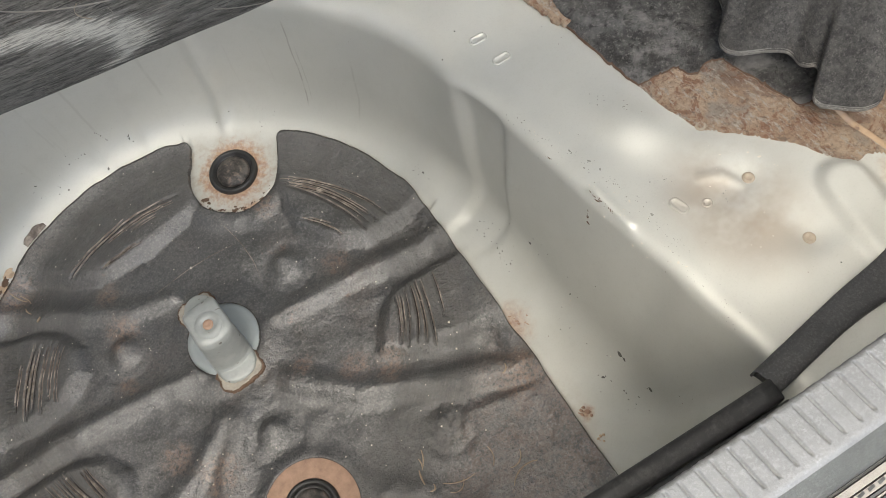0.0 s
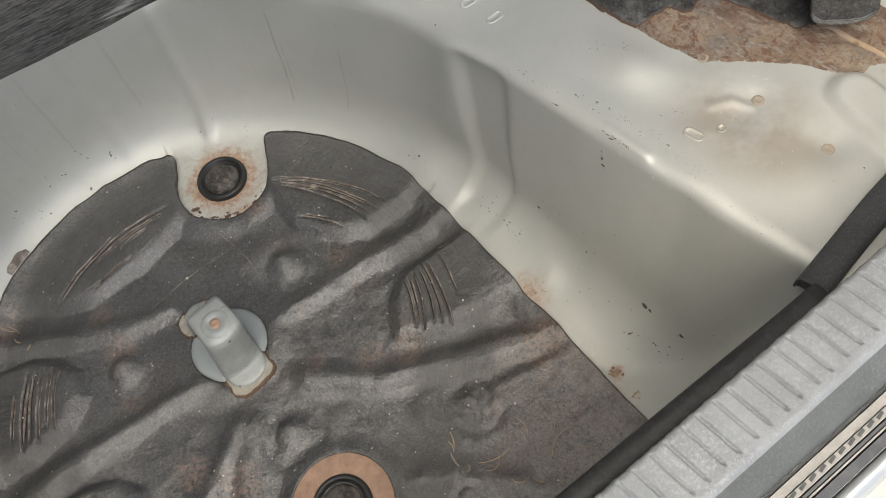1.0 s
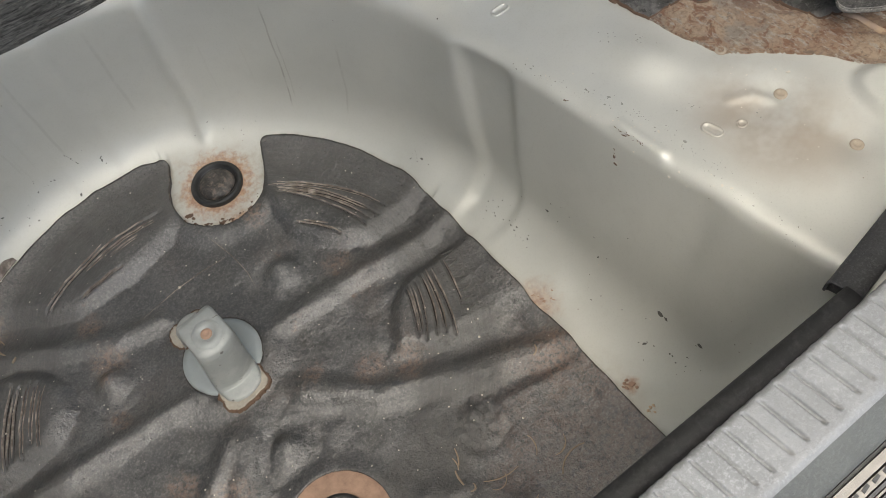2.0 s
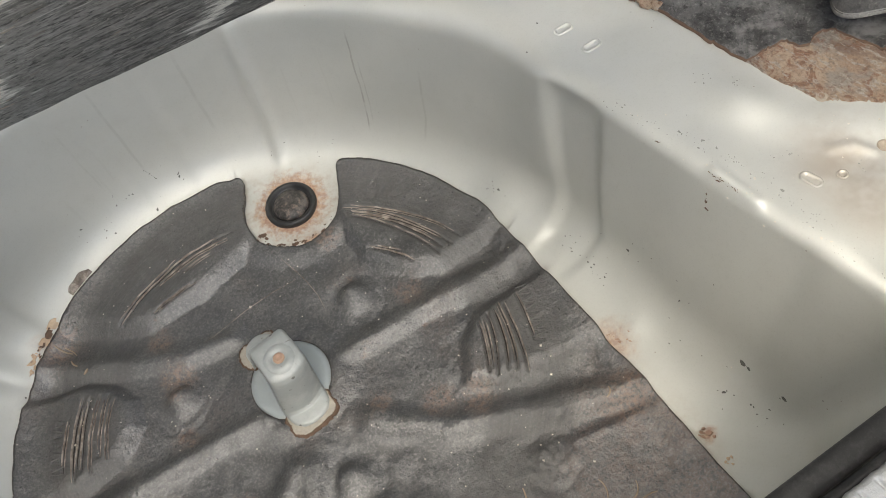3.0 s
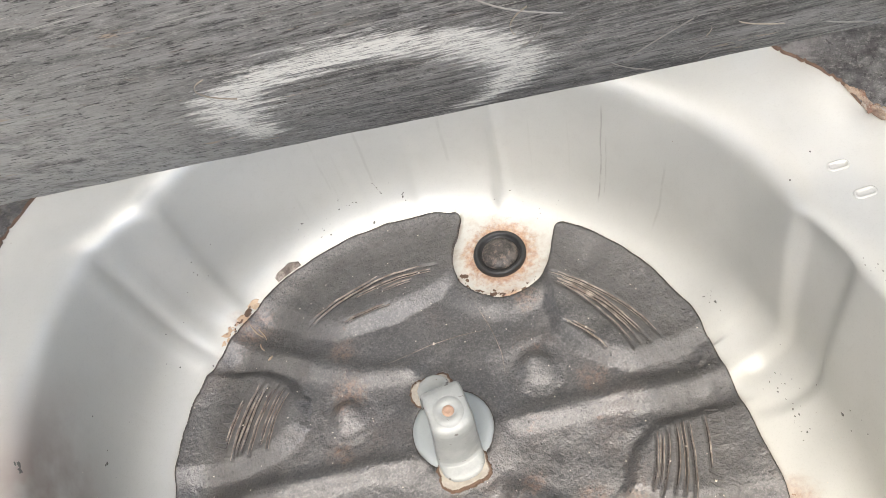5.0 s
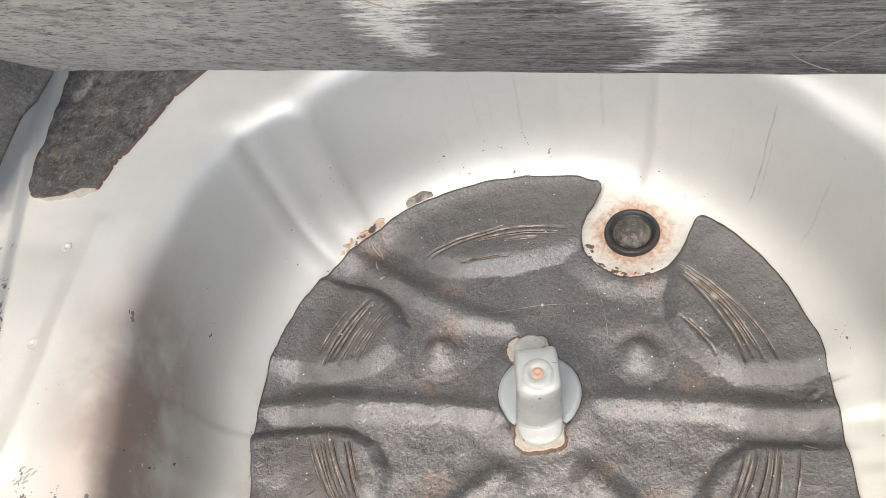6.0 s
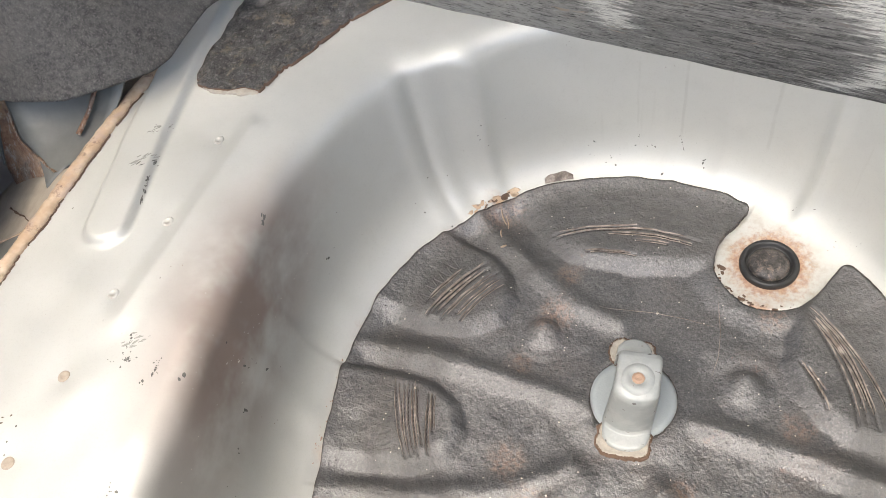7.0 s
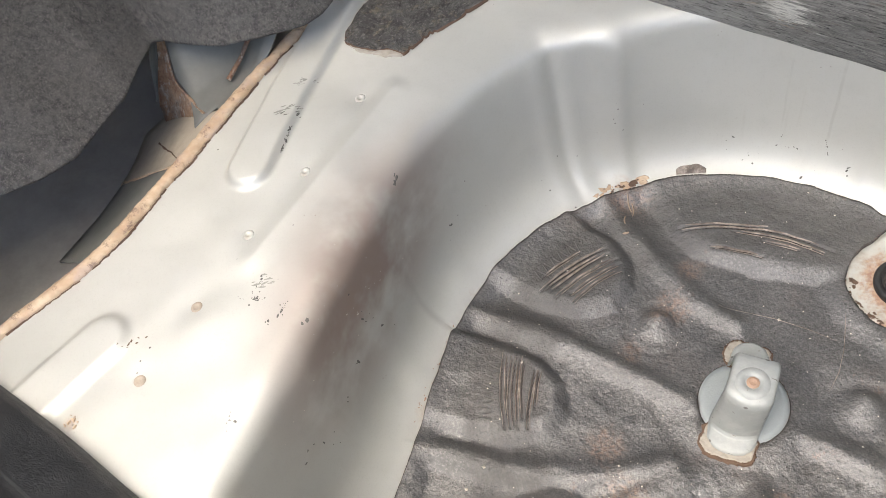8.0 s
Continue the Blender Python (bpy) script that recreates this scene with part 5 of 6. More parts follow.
def corner_trim(side):
    """Black grained cover that lies on the boot floor in the corner."""
    if side > 0:
        xs = np.concatenate([np.linspace(0.293, 0.301, 12), np.linspace(0.305, 0.68, 46)])
        front = lambda x: float(curve_y([(0.29, -0.3255), (0.348, -0.3215), (0.375, -0.3195), (0.42, -0.3185), (0.50, -0.300), (0.70, -0.27)], x))  # noqa: E731
        depth = lambda x: 0.0018 + 0.0195 * float(sstep(0.2945, 0.2985, x)) + 0.006 * float(sstep(0.35, 0.44, x)) + 0.05 * float(sstep(0.45, 0.68, x))  # noqa: E731
        base, tall = RIM + 0.002, 1.0
        prof = [(0.0, 0.0), (0.0, 0.0055), (0.03, 0.0078), (0.10, 0.0088), (0.30, 0.0094), (0.60, 0.0098), (0.90, 0.0094), (0.97, 0.0080), (1.0, 0.0050), (1.0, 0.0)]
    else:
        xs = np.linspace(-0.78, -0.262, 60)
        front, depth = sill_y, lambda x: 0.105  # noqa: E731
        base, tall = RIM + 0.001, 1.35
        prof = [(0.0, 0.0), (0.0, 0.004), (0.02, 0.0085), (0.06, 0.0115), (0.14, 0.0125), (0.30, 0.0130), (0.40, 0.0128), (0.43, 0.0085), (0.47, 0.0065), (0.55, 0.0075), (0.75, 0.0150), (1.0, 0.020), (1.0, 0.0)]
    verts, faces = [], []
    for x in xs:
        for f, h in prof:
            verts.append((x, front(x) - depth(x) * f, base + h * tall))
    m = len(prof)
    for i in range(len(xs) - 1):
        faces += [(i * m + j, (i + 1) * m + j, (i + 1) * m + j + 1, i * m + j + 1) for j in range(m - 1)]
    faces += [tuple(range(m))[::-1], tuple((len(xs) - 1) * m + j for j in range(m))]
    me = mesh_of("corner_trim", verts, faces)
    ob = solid("corner_trim", me, TRIM_LIT if side > 0 else TRIM)
    return tagged(ob, "black grained plastic corner trim lying on the boot floor", "corner trim", "corner trims")


corner_trim(1)
corner_trim(-1)


# ---- left side: sealed seam, side cavity, felt, bitumen pad ----
def seam_sealer():
    n = 620
    verts, faces = [], []
    prof = [(-0.0040, -0.030), (-0.0045, 0.0030), (-0.0030, 0.0048), (0.0, 0.0052), (0.0035, 0.0046), (0.0066, 0.0036), (0.0074, 0.0016), (0.0074, -0.001)]
    m = len(prof)
    for i in range(n + 1):
        y = -0.32 + 0.80 * i / n
        x = float(seam_x(y))
        w = 1 + 0.10 * math.sin(y * 41) + 0.12 * float(value_noise(y * 90, 3.0, 1)) + 0.08 * float(value_noise(y * 330, 1.0, 2))
        for k, (a, h) in enumerate(prof):
            verts.append((x + a * w + (0.0007 * float(value_noise(y * 210, k, 4)) if k > 4 else 0), y, RIM + h * (0.85 + 0.15 * w) + 0.0006 * float(value_noise(y * 160, k * 0.8, 5))))
    for i in range(n):
        faces += [(i * m + j, i * m + j + 1, (i + 1) * m + j + 1, (i + 1) * m + j) for j in range(m - 1)]
    ob = solid("seam_sealer", mesh_of("seam_sealer", verts, faces), SEALER)
    tagged(ob, "cracked tan sealer bead along the floor seam", "seam sealer")
    # the open crack along its inner border, in lengths
    for y0, y1 in ((-0.19, -0.13), (-0.118, -0.03), (-0.02, 0.028), (0.036, 0.10), (0.11, 0.15)):
        pts = []
        for y in np.linspace(y0, y1, 40):
            w = 1 + 0.10 * math.sin(y * 41) + 0.12 * float(value_noise(y * 90, 3.0, 1)) + 0.08 * float(value_noise(y * 330, 1.0, 2))
            pts.append((float(seam_x(y)) + 0.0079 * w + 0.0006 * float(value_noise(y * 400, 6, 4)), y, RIM + 0.0004 + 0.0016 * float(rim_relief(np.array(seam_x(y)), np.array(y)) > 9)))
        me = sweep("crack", pts, [(0.0006, -0.002), (0.0005, 0.0008), (-0.0005, 0.0008), (-0.0006, -0.002)], True)
        solid("crack", me, SCRATCHED, ob, "dark open crack")
    return ob


seam_sealer()


def wavy(name, u_pts, v_pts, fn, material, thick=0.0, parent=None, label=""):
    """A sheet of u by v points placed by fn(u, v)."""
    verts = [fn(u, v) for v in v_pts for u in u_pts]
    n = len(u_pts)
    faces = [(j * n + i, j * n + i + 1, (j + 1) * n + i + 1, (j + 1) * n + i) for j in range(len(v_pts) - 1) for i in range(n - 1)]
    ob = solid(name, mesh_of(name, verts, faces), material, parent, label)
    if thick:
        mod = ob.modifiers.new("thickness", "SOLIDIFY")
        mod.thickness, mod.offset = thick, 0
    return ob


def cavity_left(u, v):
    """Inner wing: down from the seam, across and up outside."""
    y = -0.40 + 1.2 * u
    x0 = float(seam_x(y)) - 0.0035
    if v < 0.3:
        t = v / 0.3
        return (x0 - 0.045 * t, y, RIM - 0.004 - 0.095 * t)
    if v < 0.6:
        t = (v - 0.3) / 0.3
        return (x0 - 0.045 - 0.19 * t, y, RIM - 0.099 - 0.014 * math.sin(t * math.pi))
    t = (v - 0.6) / 0.4
    return (x0 - 0.235 - 0.03 * math.sin(t * 1.5), y, RIM - 0.099 + 0.55 * t)


tagged(wavy("wall_inner_wing", np.linspace(0, 1, 60), np.linspace(0, 1, 40), cavity_left, WING), "dark grey inner wing panel beyond the boot floor", "inner wing", "", "structure")


def between(name, one, two, material, parent, inv, label="", thick=0.002, belly=0.0, steps=(24, 10)):
    """A sheet that spans two short border lines."""
    def along(line, u):
        p = np.array(line)
        s = np.linspace(0, 1, len(p))
        return Vector([float(np.mean([np.interp(u + k, s, p[:, i]) for k in (-0.05, 0, 0.05)])) for i in range(3)])
    verts = []
    for i in range(steps[0]):
        u = i / (steps[0] - 1)
        a, b = along(one, u), along(two, u)
        for j in range(steps[1]):
            v = j / (steps[1] - 1)
            p = a.lerp(b, v) + Vector((0, belly * math.sin(math.pi * v), 0))
            k = 0.0010 * float(value_noise(u * 9, v * 5, 7))
            verts.append(tuple(p + Vector((k, k, k))))
    n = steps[1]
    faces = [(i * n + j, i * n + j + 1, (i + 1) * n + j + 1, (i + 1) * n + j) for i in range(steps[0] - 1) for j in range(n - 1)]
    me = mesh_of(name, verts, faces)
    me.transform(inv)
    ob = solid(name, me, material, parent, label)
    ob.modifiers.new("thickness", "SOLIDIFY").thickness = thick
    return ob


def cavity_rib():
    """Cross panel in the side cavity: a web, a rusty flange that widens into a welded foot, and sealed sheet below."""
    base = Vector((-0.56, 0.07, 0.11))
    ob = empty("wing_stiffener", base)
    inv = Matrix.Translation(-base)
    outer = [(-0.584, 0.124, 0.216), (-0.582, 0.115, 0.200), (-0.586, 0.102, 0.172), (-0.597, 0.090, 0.135), (-0.585, 0.074, 0.113)]
    inner = [(-0.577, 0.128, 0.216), (-0.577, 0.119, 0.200), (-0.566, 0.096, 0.170), (-0.541, 0.082, 0.160), (-0.509, 0.065, 0.163)]
    between("flange", outer, inner, RUSTY, ob, inv, "rusty welded flange with a wide foot", 0.002, 0.004)
    lip = [(-0.593, 0.124, 0.214), (-0.591, 0.116, 0.200), (-0.597, 0.103, 0.172), (-0.607, 0.093, 0.128)]
    between("folded_lip", lip, outer[:4], INNER, ob, inv, "", 0.0015, 0.002)
    seam = [(-0.455, 0.158, 0.214), (-0.462, 0.140, 0.196), (-0.472, 0.120, 0.178), (-0.478, 0.096, 0.172), (-0.486, 0.064, 0.171)]
    between("web", [tuple(Vector(p) + Vector((0, 0.003, 0))) for p in inner[:4]] + [(-0.512, 0.050, 0.158)], seam[:4] + [(-0.484, 0.046, 0.172)], INNER, ob, inv, "dull grey web", 0.002, 0.022)
    between("weld_line", [(-0.486, 0.146, 0.205), (-0.497, 0.123, 0.182), (-0.504, 0.104, 0.172)], [(-0.481, 0.142, 0.205), (-0.494, 0.119, 0.182), (-0.500, 0.100, 0.172)], RUSTY, ob, inv, "rusty weld along the web", 0.002, 0.0, (16, 4))
    low = [(-0.600, 0.086, 0.113), (-0.617, 0.066, 0.104), (-0.610, 0.037, 0.100), (-0.606, 0.008, 0.099), (-0.606, -0.030, 0.098), (-0.616, -0.090, 0.095)]
    high = [(-0.488, 0.068, 0.170), (-0.488, 0.052, 0.170), (-0.490, 0.030, 0.168), (-0.492, 0.007, 0.166), (-0.492, -0.040, 0.166), (-0.500, -0.110, 0.166)]
    between("sealed_sheet", low[:4], high[:4], BEIGE, ob, inv, "dusty beige sealed sheet", 0.002, 0.0)
    between("lower_sheet", low[3:], high[3:], INNER, ob, inv, "", 0.002, 0.0)
    up = Vector((0, 0, 0.0022))
    joint = [Vector(low[3]).lerp(Vector(high[3]), k) + up for k in (-0.05, 0.2, 0.45, 0.7, 0.9)]
    between("sealer_smear", [tuple(p + Vector((0, w, 0))) for p, w in zip(joint, (0.014, 0.012, 0.012, 0.008, 0.002))], [tuple(p - Vector((0, w, 0))) for p, w in zip(joint, (0.004, 0.003, 0.003, 0.002, 0.001))], SEALER, ob, inv, "tan sealer smeared over the joint", 0.0012, 0.0, (30, 6))
    split = [Vector(low[1]).lerp(Vector(high[3]), k) + up for k in (0.35, 0.6, 0.85, 1.0)]
    between("joint_crack", [tuple(p + Vector((0, 0.0007, 0))) for p in split], [tuple(p - Vector((0, 0.0007, 0))) for p in split], SCRATCHED, ob, inv, "dark open joint", 0.0008, 0.0, (24, 3))
    return tagged(ob, "grey cross panel with a rusty folded edge in the side cavity", "stiffener")


cavity_rib()

FELT_EDGE_LINE = [(-0.76, -0.24), (-0.66, -0.14), (-0.594, -0.083), (-0.575, -0.060), (-0.561, -0.031), (-0.560, 0.008), (-0.556, 0.040), (-0.565, 0.070), (-0.574, 0.104), (-0.566, 0.112), (-0.550, 0.111), (-0.502, 0.114), (-0.468, 0.130), (-0.450, 0.143), (-0.437, 0.157), (-0.429, 0.176), (-0.426, 0.199), (-0.418, 0.236), (-0.407, 0.250), (-0.402, 0.280), (-0.40, 0.34)]


def felt_left(u, v):
    p = np.array(FELT_EDGE_LINE)
    s = np.linspace(0, 1, len(p))
    x, y = np.interp(u, s, p[:, 0]), np.interp(u, s, p[:, 1])
    out = Vector((-0.85, 0.30, 0)).normalized() * (0.20 * v)
    bulge = (0.010 * math.sin(u * 17) + 0.005 * math.sin(u * 37 + v * 9)) * v
    curl = 0.006 * math.exp(-v * 26)
    return (x + out.x + curl + bulge * 0.5, y + out.y - curl, 0.222 + 0.34 * v**1.2 - 0.012 * math.exp(-v * 18) + bulge + 0.0025 * math.sin(u * 23))


def smooth_u(k):
    return np.linspace(0, 1, k)


tagged(wavy("side_carpet", smooth_u(150), np.linspace(0, 1, 40) ** 1.4, felt_left, FELT, 0.005), "dark grey felt side carpet pulled loose above the seam", "carpet", "side carpets")


LEFT_PAD = [(-0.343, 0.160), (-0.331, 0.188), (-0.322, 0.198), (-0.292, 0.250), (-0.259, 0.286), (-0.20, 0.34), (-0.20, 0.62), (-0.404, 0.62), (-0.405, 0.30), (-0.4075, 0.235), (-0.411, 0.176), (-0.406, 0.164), (-0.392, 0.160), (-0.375, 0.158), (-0.36, 0.163)]
pad = solid("bitumen_pad", cut_sheet("bitumen_pad", (-0.46, 0.14, -0.18, 0.63), 0.0032, lambda x, y: inside_poly(x, y, LEFT_PAD) + 0.0006 * lumps(x, y, 0.03), lambda x, y: RIM + 0.0030 + rim_relief(x, y) + 0.0012 * lumps(x, y, 0.017, 0.6), 0.006), TAR_TAN)
solid("torn_edge", edge_line(pad.data, 0.0004, 0.0001), SCRATCHED, pad, "brown torn edge")
tagged(pad, "weathered black bitumen pad with tan wear on the boot floor", "bitumen pad", "bitumen pads")
crumb = solid("adhesive_edge", cut_sheet("adhesive_edge", (-0.41, 0.145, -0.33, 0.175), 0.0016, lambda x, y: inside_poly(x, y, [(-0.345, 0.1585), (-0.36, 0.1555), (-0.385, 0.1565), (-0.402, 0.1605), (-0.39, 0.168), (-0.345, 0.166)]) + 0.0012 * lumps(x, y, 0.007), lambda x, y: RIM + 0.0022 + rim_relief(x, y) + 0.0006 * lumps(x, y, 0.006), 0.003), CREAM)
tagged(crumb, "pale crumbling adhesive along the edge of the bitumen pad", "adhesive")

# ---- right side: bitumen pad, rust and adhesive, felt ----
# the tongue beside the rust is dark pad laid where the floor lies shadowed
RIGHT_PAD = [(0.330, 0.20), (0.343, 0.135), (0.350, 0.112), (0.366, 0.060), (0.378, 0.010), (0.3825, -0.030), (0.3845, -0.060), (0.3855, -0.086), (0.390, -0.108), (0.404, -0.110), (0.420, -0.113), (0.425, -0.124), (0.431, -0.128), (0.441, -0.126),
             (0.452, -0.131), (0.458, -0.158), (0.465, -0.186), (0.466, -0.198), (0.476, -0.204), (0.490, -0.212), (0.60, -0.20), (0.60, 0.62), (0.33, 0.62)]
pad = solid("bitumen_pad", cut_sheet("bitumen_pad", (0.32, -0.23, 0.60, 0.62), 0.0024, lambda x, y: inside_poly(x, y, RIGHT_PAD) + 0.0010 * lumps(x, y, 0.022) + 0.0006 * lumps(x, y, 0.008, 2), lambda x, y: RIM + 0.0030 + rim_relief(x, y) + 0.0008 * lumps(x, y, 0.021, 1.6) + 0.0006 * lumps(x, y, 0.009, 0.6), 0.006), TAR)
solid("torn_edge", edge_line(pad.data, 0.0004, 0.0001), SCRATCHED, pad, "brown torn edge")
tagged(pad, "cracked black bitumen pad beside a rusty patch on the boot floor", "bitumen pad", "bitumen pads")
RUST_PATCH = [(0.388, -0.100), (0.390, -0.118), (0.391, -0.135), (0.395, -0.152), (0.399, -0.166), (0.408, -0.177), (0.418, -0.190), (0.432, -0.207), (0.442, -0.220), (0.448, -0.236), (0.455, -0.250), (0.464, -0.258), (0.474, -0.258), (0.484, -0.268), (0.52, -0.275), (0.53, -0.19), (0.46, -0.11), (0.42, -0.09)]
patch = solid("rust_patch", cut_sheet("rust_patch", (0.375, -0.29, 0.54, -0.08), 0.0020, lambda x, y: inside_poly(x, y, RUST_PATCH) + 0.0007 * lumps(x, y, 0.014) + 0.0004 * lumps(x, y, 0.006, 3), lambda x, y: RIM + 0.0011 + rim_relief(x, y) + 0.0005 * lumps(x, y, 0.010, 1.1) + 0.0003 * lumps(x, y, 0.0045, 2.1), 0.003), RESIDUE)
tagged(patch, "tan rust and torn adhesive where the bitumen pad came away", "rust patch")
strip = solid("rust_patch", cut_sheet("rust_patch", (0.355, -0.06, 0.41, 0.09), 0.0016, lambda x, y: inside_poly(x, y, [(0.362, 0.068), (0.371, 0.03), (0.381, -0.03), (0.386, -0.028), (0.388, 0.0), (0.380, 0.03), (0.372, 0.062)]) + 0.0016 * lumps(x, y, 0.016) + 0.0010 * lumps(x, y, 0.006, 3), lambda x, y: RIM + 0.0042 + rim_relief(x, y) + 0.0008 * lumps(x, y, 0.021, 1.6), 0.003), RESIDUE)
tagged(strip, "strip of rust along the torn edge of the bitumen pad", "rust patch")
bead = [(0.482, -0.206), (0.4845, -0.218), (0.4840, -0.233), (0.486, -0.247), (0.487, -0.260), (0.490, -0.285)]
seam = solid("seam_sealer", sweep("seam_sealer", [(x, y, RIM + 0.002) for x, y in bead], [(0.003, -0.003), (0.002, -0.0006), (0.0008, 0.0002), (-0.0008, 0.0001), (-0.0022, -0.0008), (-0.003, -0.003)], True), SEALER)
tagged(seam, "short tan sealer bead along the seam under the carpet", "seam sealer")
RIGHT_EDGE = [(0.500, 0.30), (0.486, 0.02), (0.478, -0.085), (0.471, -0.108), (0.462, -0.117), (0.453, -0.123), (0.448, -0.131), (0.447, -0.139), (0.450, -0.147), (0.458, -0.154), (0.465, -0.158), (0.472, -0.161), (0.480, -0.166), (0.481, -0.172), (0.478, -0.180),
              (0.479, -0.186), (0.482, -0.189), (0.480, -0.195), (0.471, -0.201), (0.463, -0.207), (0.464, -0.214), (0.470, -0.221), (0.475, -0.230), (0.480, -0.237), (0.489, -0.240), (0.498, -0.236), (0.506, -0.222), (0.56, -0.15)]


def felt_right(u, v):
    p = np.array(RIGHT_EDGE)
    s = np.linspace(0, 1, len(p))
    x, y = (sum(np.interp(u + k, s, p[:, i]) for k in (-0.012, -0.006, 0, 0.006, 0.012)) / 5 for i in (0, 1))
    # folds of the edge die away in the cloth behind it
    f = float(sstep(0.02, 0.22, v))
    sx, sy = (float(np.mean([np.interp(min(max(u + k, 0), 1), s, p[:, i]) for k in np.linspace(-0.16, 0.16, 15)])) for i in (0, 1))
    x, y = x + (sx - x) * f, y + (sy - y) * f
    z = RIM + 0.027 + 0.004 * math.sin(u * 23)
    cx, cy = 0.70, 0.02
    # the cut edge turns up and outward, the cloth behind it sinks and then climbs the side
    roll = 0.010 * (1 - math.exp(-v * 22)) - 0.012 * math.exp(-(((v - 0.10) / 0.06) ** 2)) * math.exp(-(((u - 0.26) / 0.07) ** 2))
    wave = 0.010 * math.sin(u * 16 + 0.8) * math.sin(min(v * 4, 1.57)) * math.exp(-v * 2.2)
    return (x + (cx - x) * v, y + (cy - y) * v * 0.8, z + 0.30 * v**1.15 + roll + wave)


carpet = wavy("side_carpet", np.linspace(0, 1, 220), np.linspace(0, 1, 44) ** 1.6, felt_right, FELT, 0.003)
tagged(carpet, "dark grey felt side carpet with a curled pale cut edge", "carpet", "side carpets")
edge = wavy("cut_edge", np.linspace(0, 1, 300), (0.0, 1.0), lambda u, v: tuple(Vector(felt_right(u, 0.0)) + Vector((-0.0012 * (1 - v), -0.0008 * (1 - v), -0.0018 + 0.0036 * v))), FELT_EDGE, 0.0014, carpet, "pale frayed cut edge")


# ---- chips, scuffs and crumbs ----
PAN_V = np.array([v.co[:] for v in pan.data.vertices])
PAN_N = np.array([v.normal[:] for v in pan.data.vertices])
chip_rng = random.Random(21)


def on_pan(p):
    """The nearest place on the pan's skin, and its normal."""
    p = np.array(p)
    i = int(np.argmin(((PAN_V - p) ** 2).sum(1)))
    nrm = PAN_N[i]
    return Vector(p - nrm * float((p - PAN_V[i]) @ nrm)), Vector(nrm)


def flakes(name, start, stop, count, spread, size, material, long=1.6, lift=0.00035, parent=None, wild=0.5):
    """A handful of small chips strewn from one place to another, each a low irregular flake."""
    a, b = Vector(start), Vector(stop)
    way = (b - a).normalized() if (b - a).length > 1e-6 else Vector((chip_rng.uniform(-1, 1), chip_rng.uniform(-1, 1), 0)).normalized()
    verts, faces = [], []
    for k in range(count):
        t = chip_rng.random()
        q = a.lerp(b, t) + Vector([chip_rng.gauss(0, spread) for _ in range(3)])
        c, nrm = on_pan(q)
        e = (way - nrm * way.dot(nrm))
        e = e.normalized() if e.length > 1e-4 else nrm.orthogonal().normalized()
        turn = chip_rng.gauss(0, wild)
        f = nrm.cross(e)
        e, f = e * math.cos(turn) + f * math.sin(turn), f * math.cos(turn) - e * math.sin(turn)
        m, r = chip_rng.randint(5, 8), 0.75 * size * math.exp(chip_rng.gauss(-0.2, 0.5))
        ring = []
        for j in range(m):
            g = 2 * math.pi * j / m
            w = r * chip_rng.uniform(0.55, 1.25)
            ring.append(e * (w * math.cos(g) * long) + f * (w * math.sin(g)))
        base = len(verts)
        verts += [tuple(c + v - nrm * 0.0005) for v in ring] + [tuple(c + v * 0.8 + nrm * lift) for v in ring]
        faces += [(base + j, base + (j + 1) % m, base + m + (j + 1) % m, base + m + j) for j in range(m)] + [tuple(range(base + m, base + 2 * m))]
    return solid(name, mesh_of(name, verts, faces, False), material, parent or pan)


# black streaks on the bead and the rim, left side
for a, b, n, sp, size, long in (
    ((-0.408, 0.060, RIM), (-0.399, 0.030, RIM), 26, 0.0007, 0.0009, 3.0),
    ((-0.350, -0.082, RIM), (-0.345, -0.108, RIM), 14, 0.0020, 0.0007, 1.4), ((-0.360, -0.105, RIM), (-0.338, -0.098, RIM), 12, 0.0012, 0.0007, 1.4), ((-0.322, -0.095, RIM), (-0.318, -0.108, RIM), 16, 0.0020, 0.0008, 1.3),
    ((-0.326, -0.112, RIM), (-0.324, -0.118, RIM), 4, 0.001, 0.0012, 1.3), ((-0.314, -0.186, RIM), (-0.312, -0.192, RIM), 8, 0.0025, 0.0007, 1.4), ((-0.302, -0.10, 0.176), (-0.301, -0.105, 0.175), 4, 0.001, 0.0013, 1.2),
    ((-0.296, 0.046, 0.174), (-0.293, 0.030, 0.168), 5, 0.0008, 0.0014, 3.0), ((-0.286, -0.085, 0.09), (-0.286, -0.095, 0.10), 4, 0.0008, 0.0010, 3.0), ((-0.283, -0.118, 0.095), (-0.283, -0.124, 0.09), 3, 0.0008, 0.0012, 2.0),
    ((-0.284, -0.150, 0.07), (-0.284, -0.172, 0.11), 7, 0.006, 0.0011, 2.4), ((-0.276, -0.03, 0.06), (-0.28, -0.07, 0.12), 7, 0.006, 0.0008, 2.6), ((-0.274, 0.06, 0.06), (-0.27, 0.1, 0.10), 5, 0.006, 0.0007, 1.8),
):
    flakes("paint_chip", a, b, n, sp, size, DARK_CHIP, long)
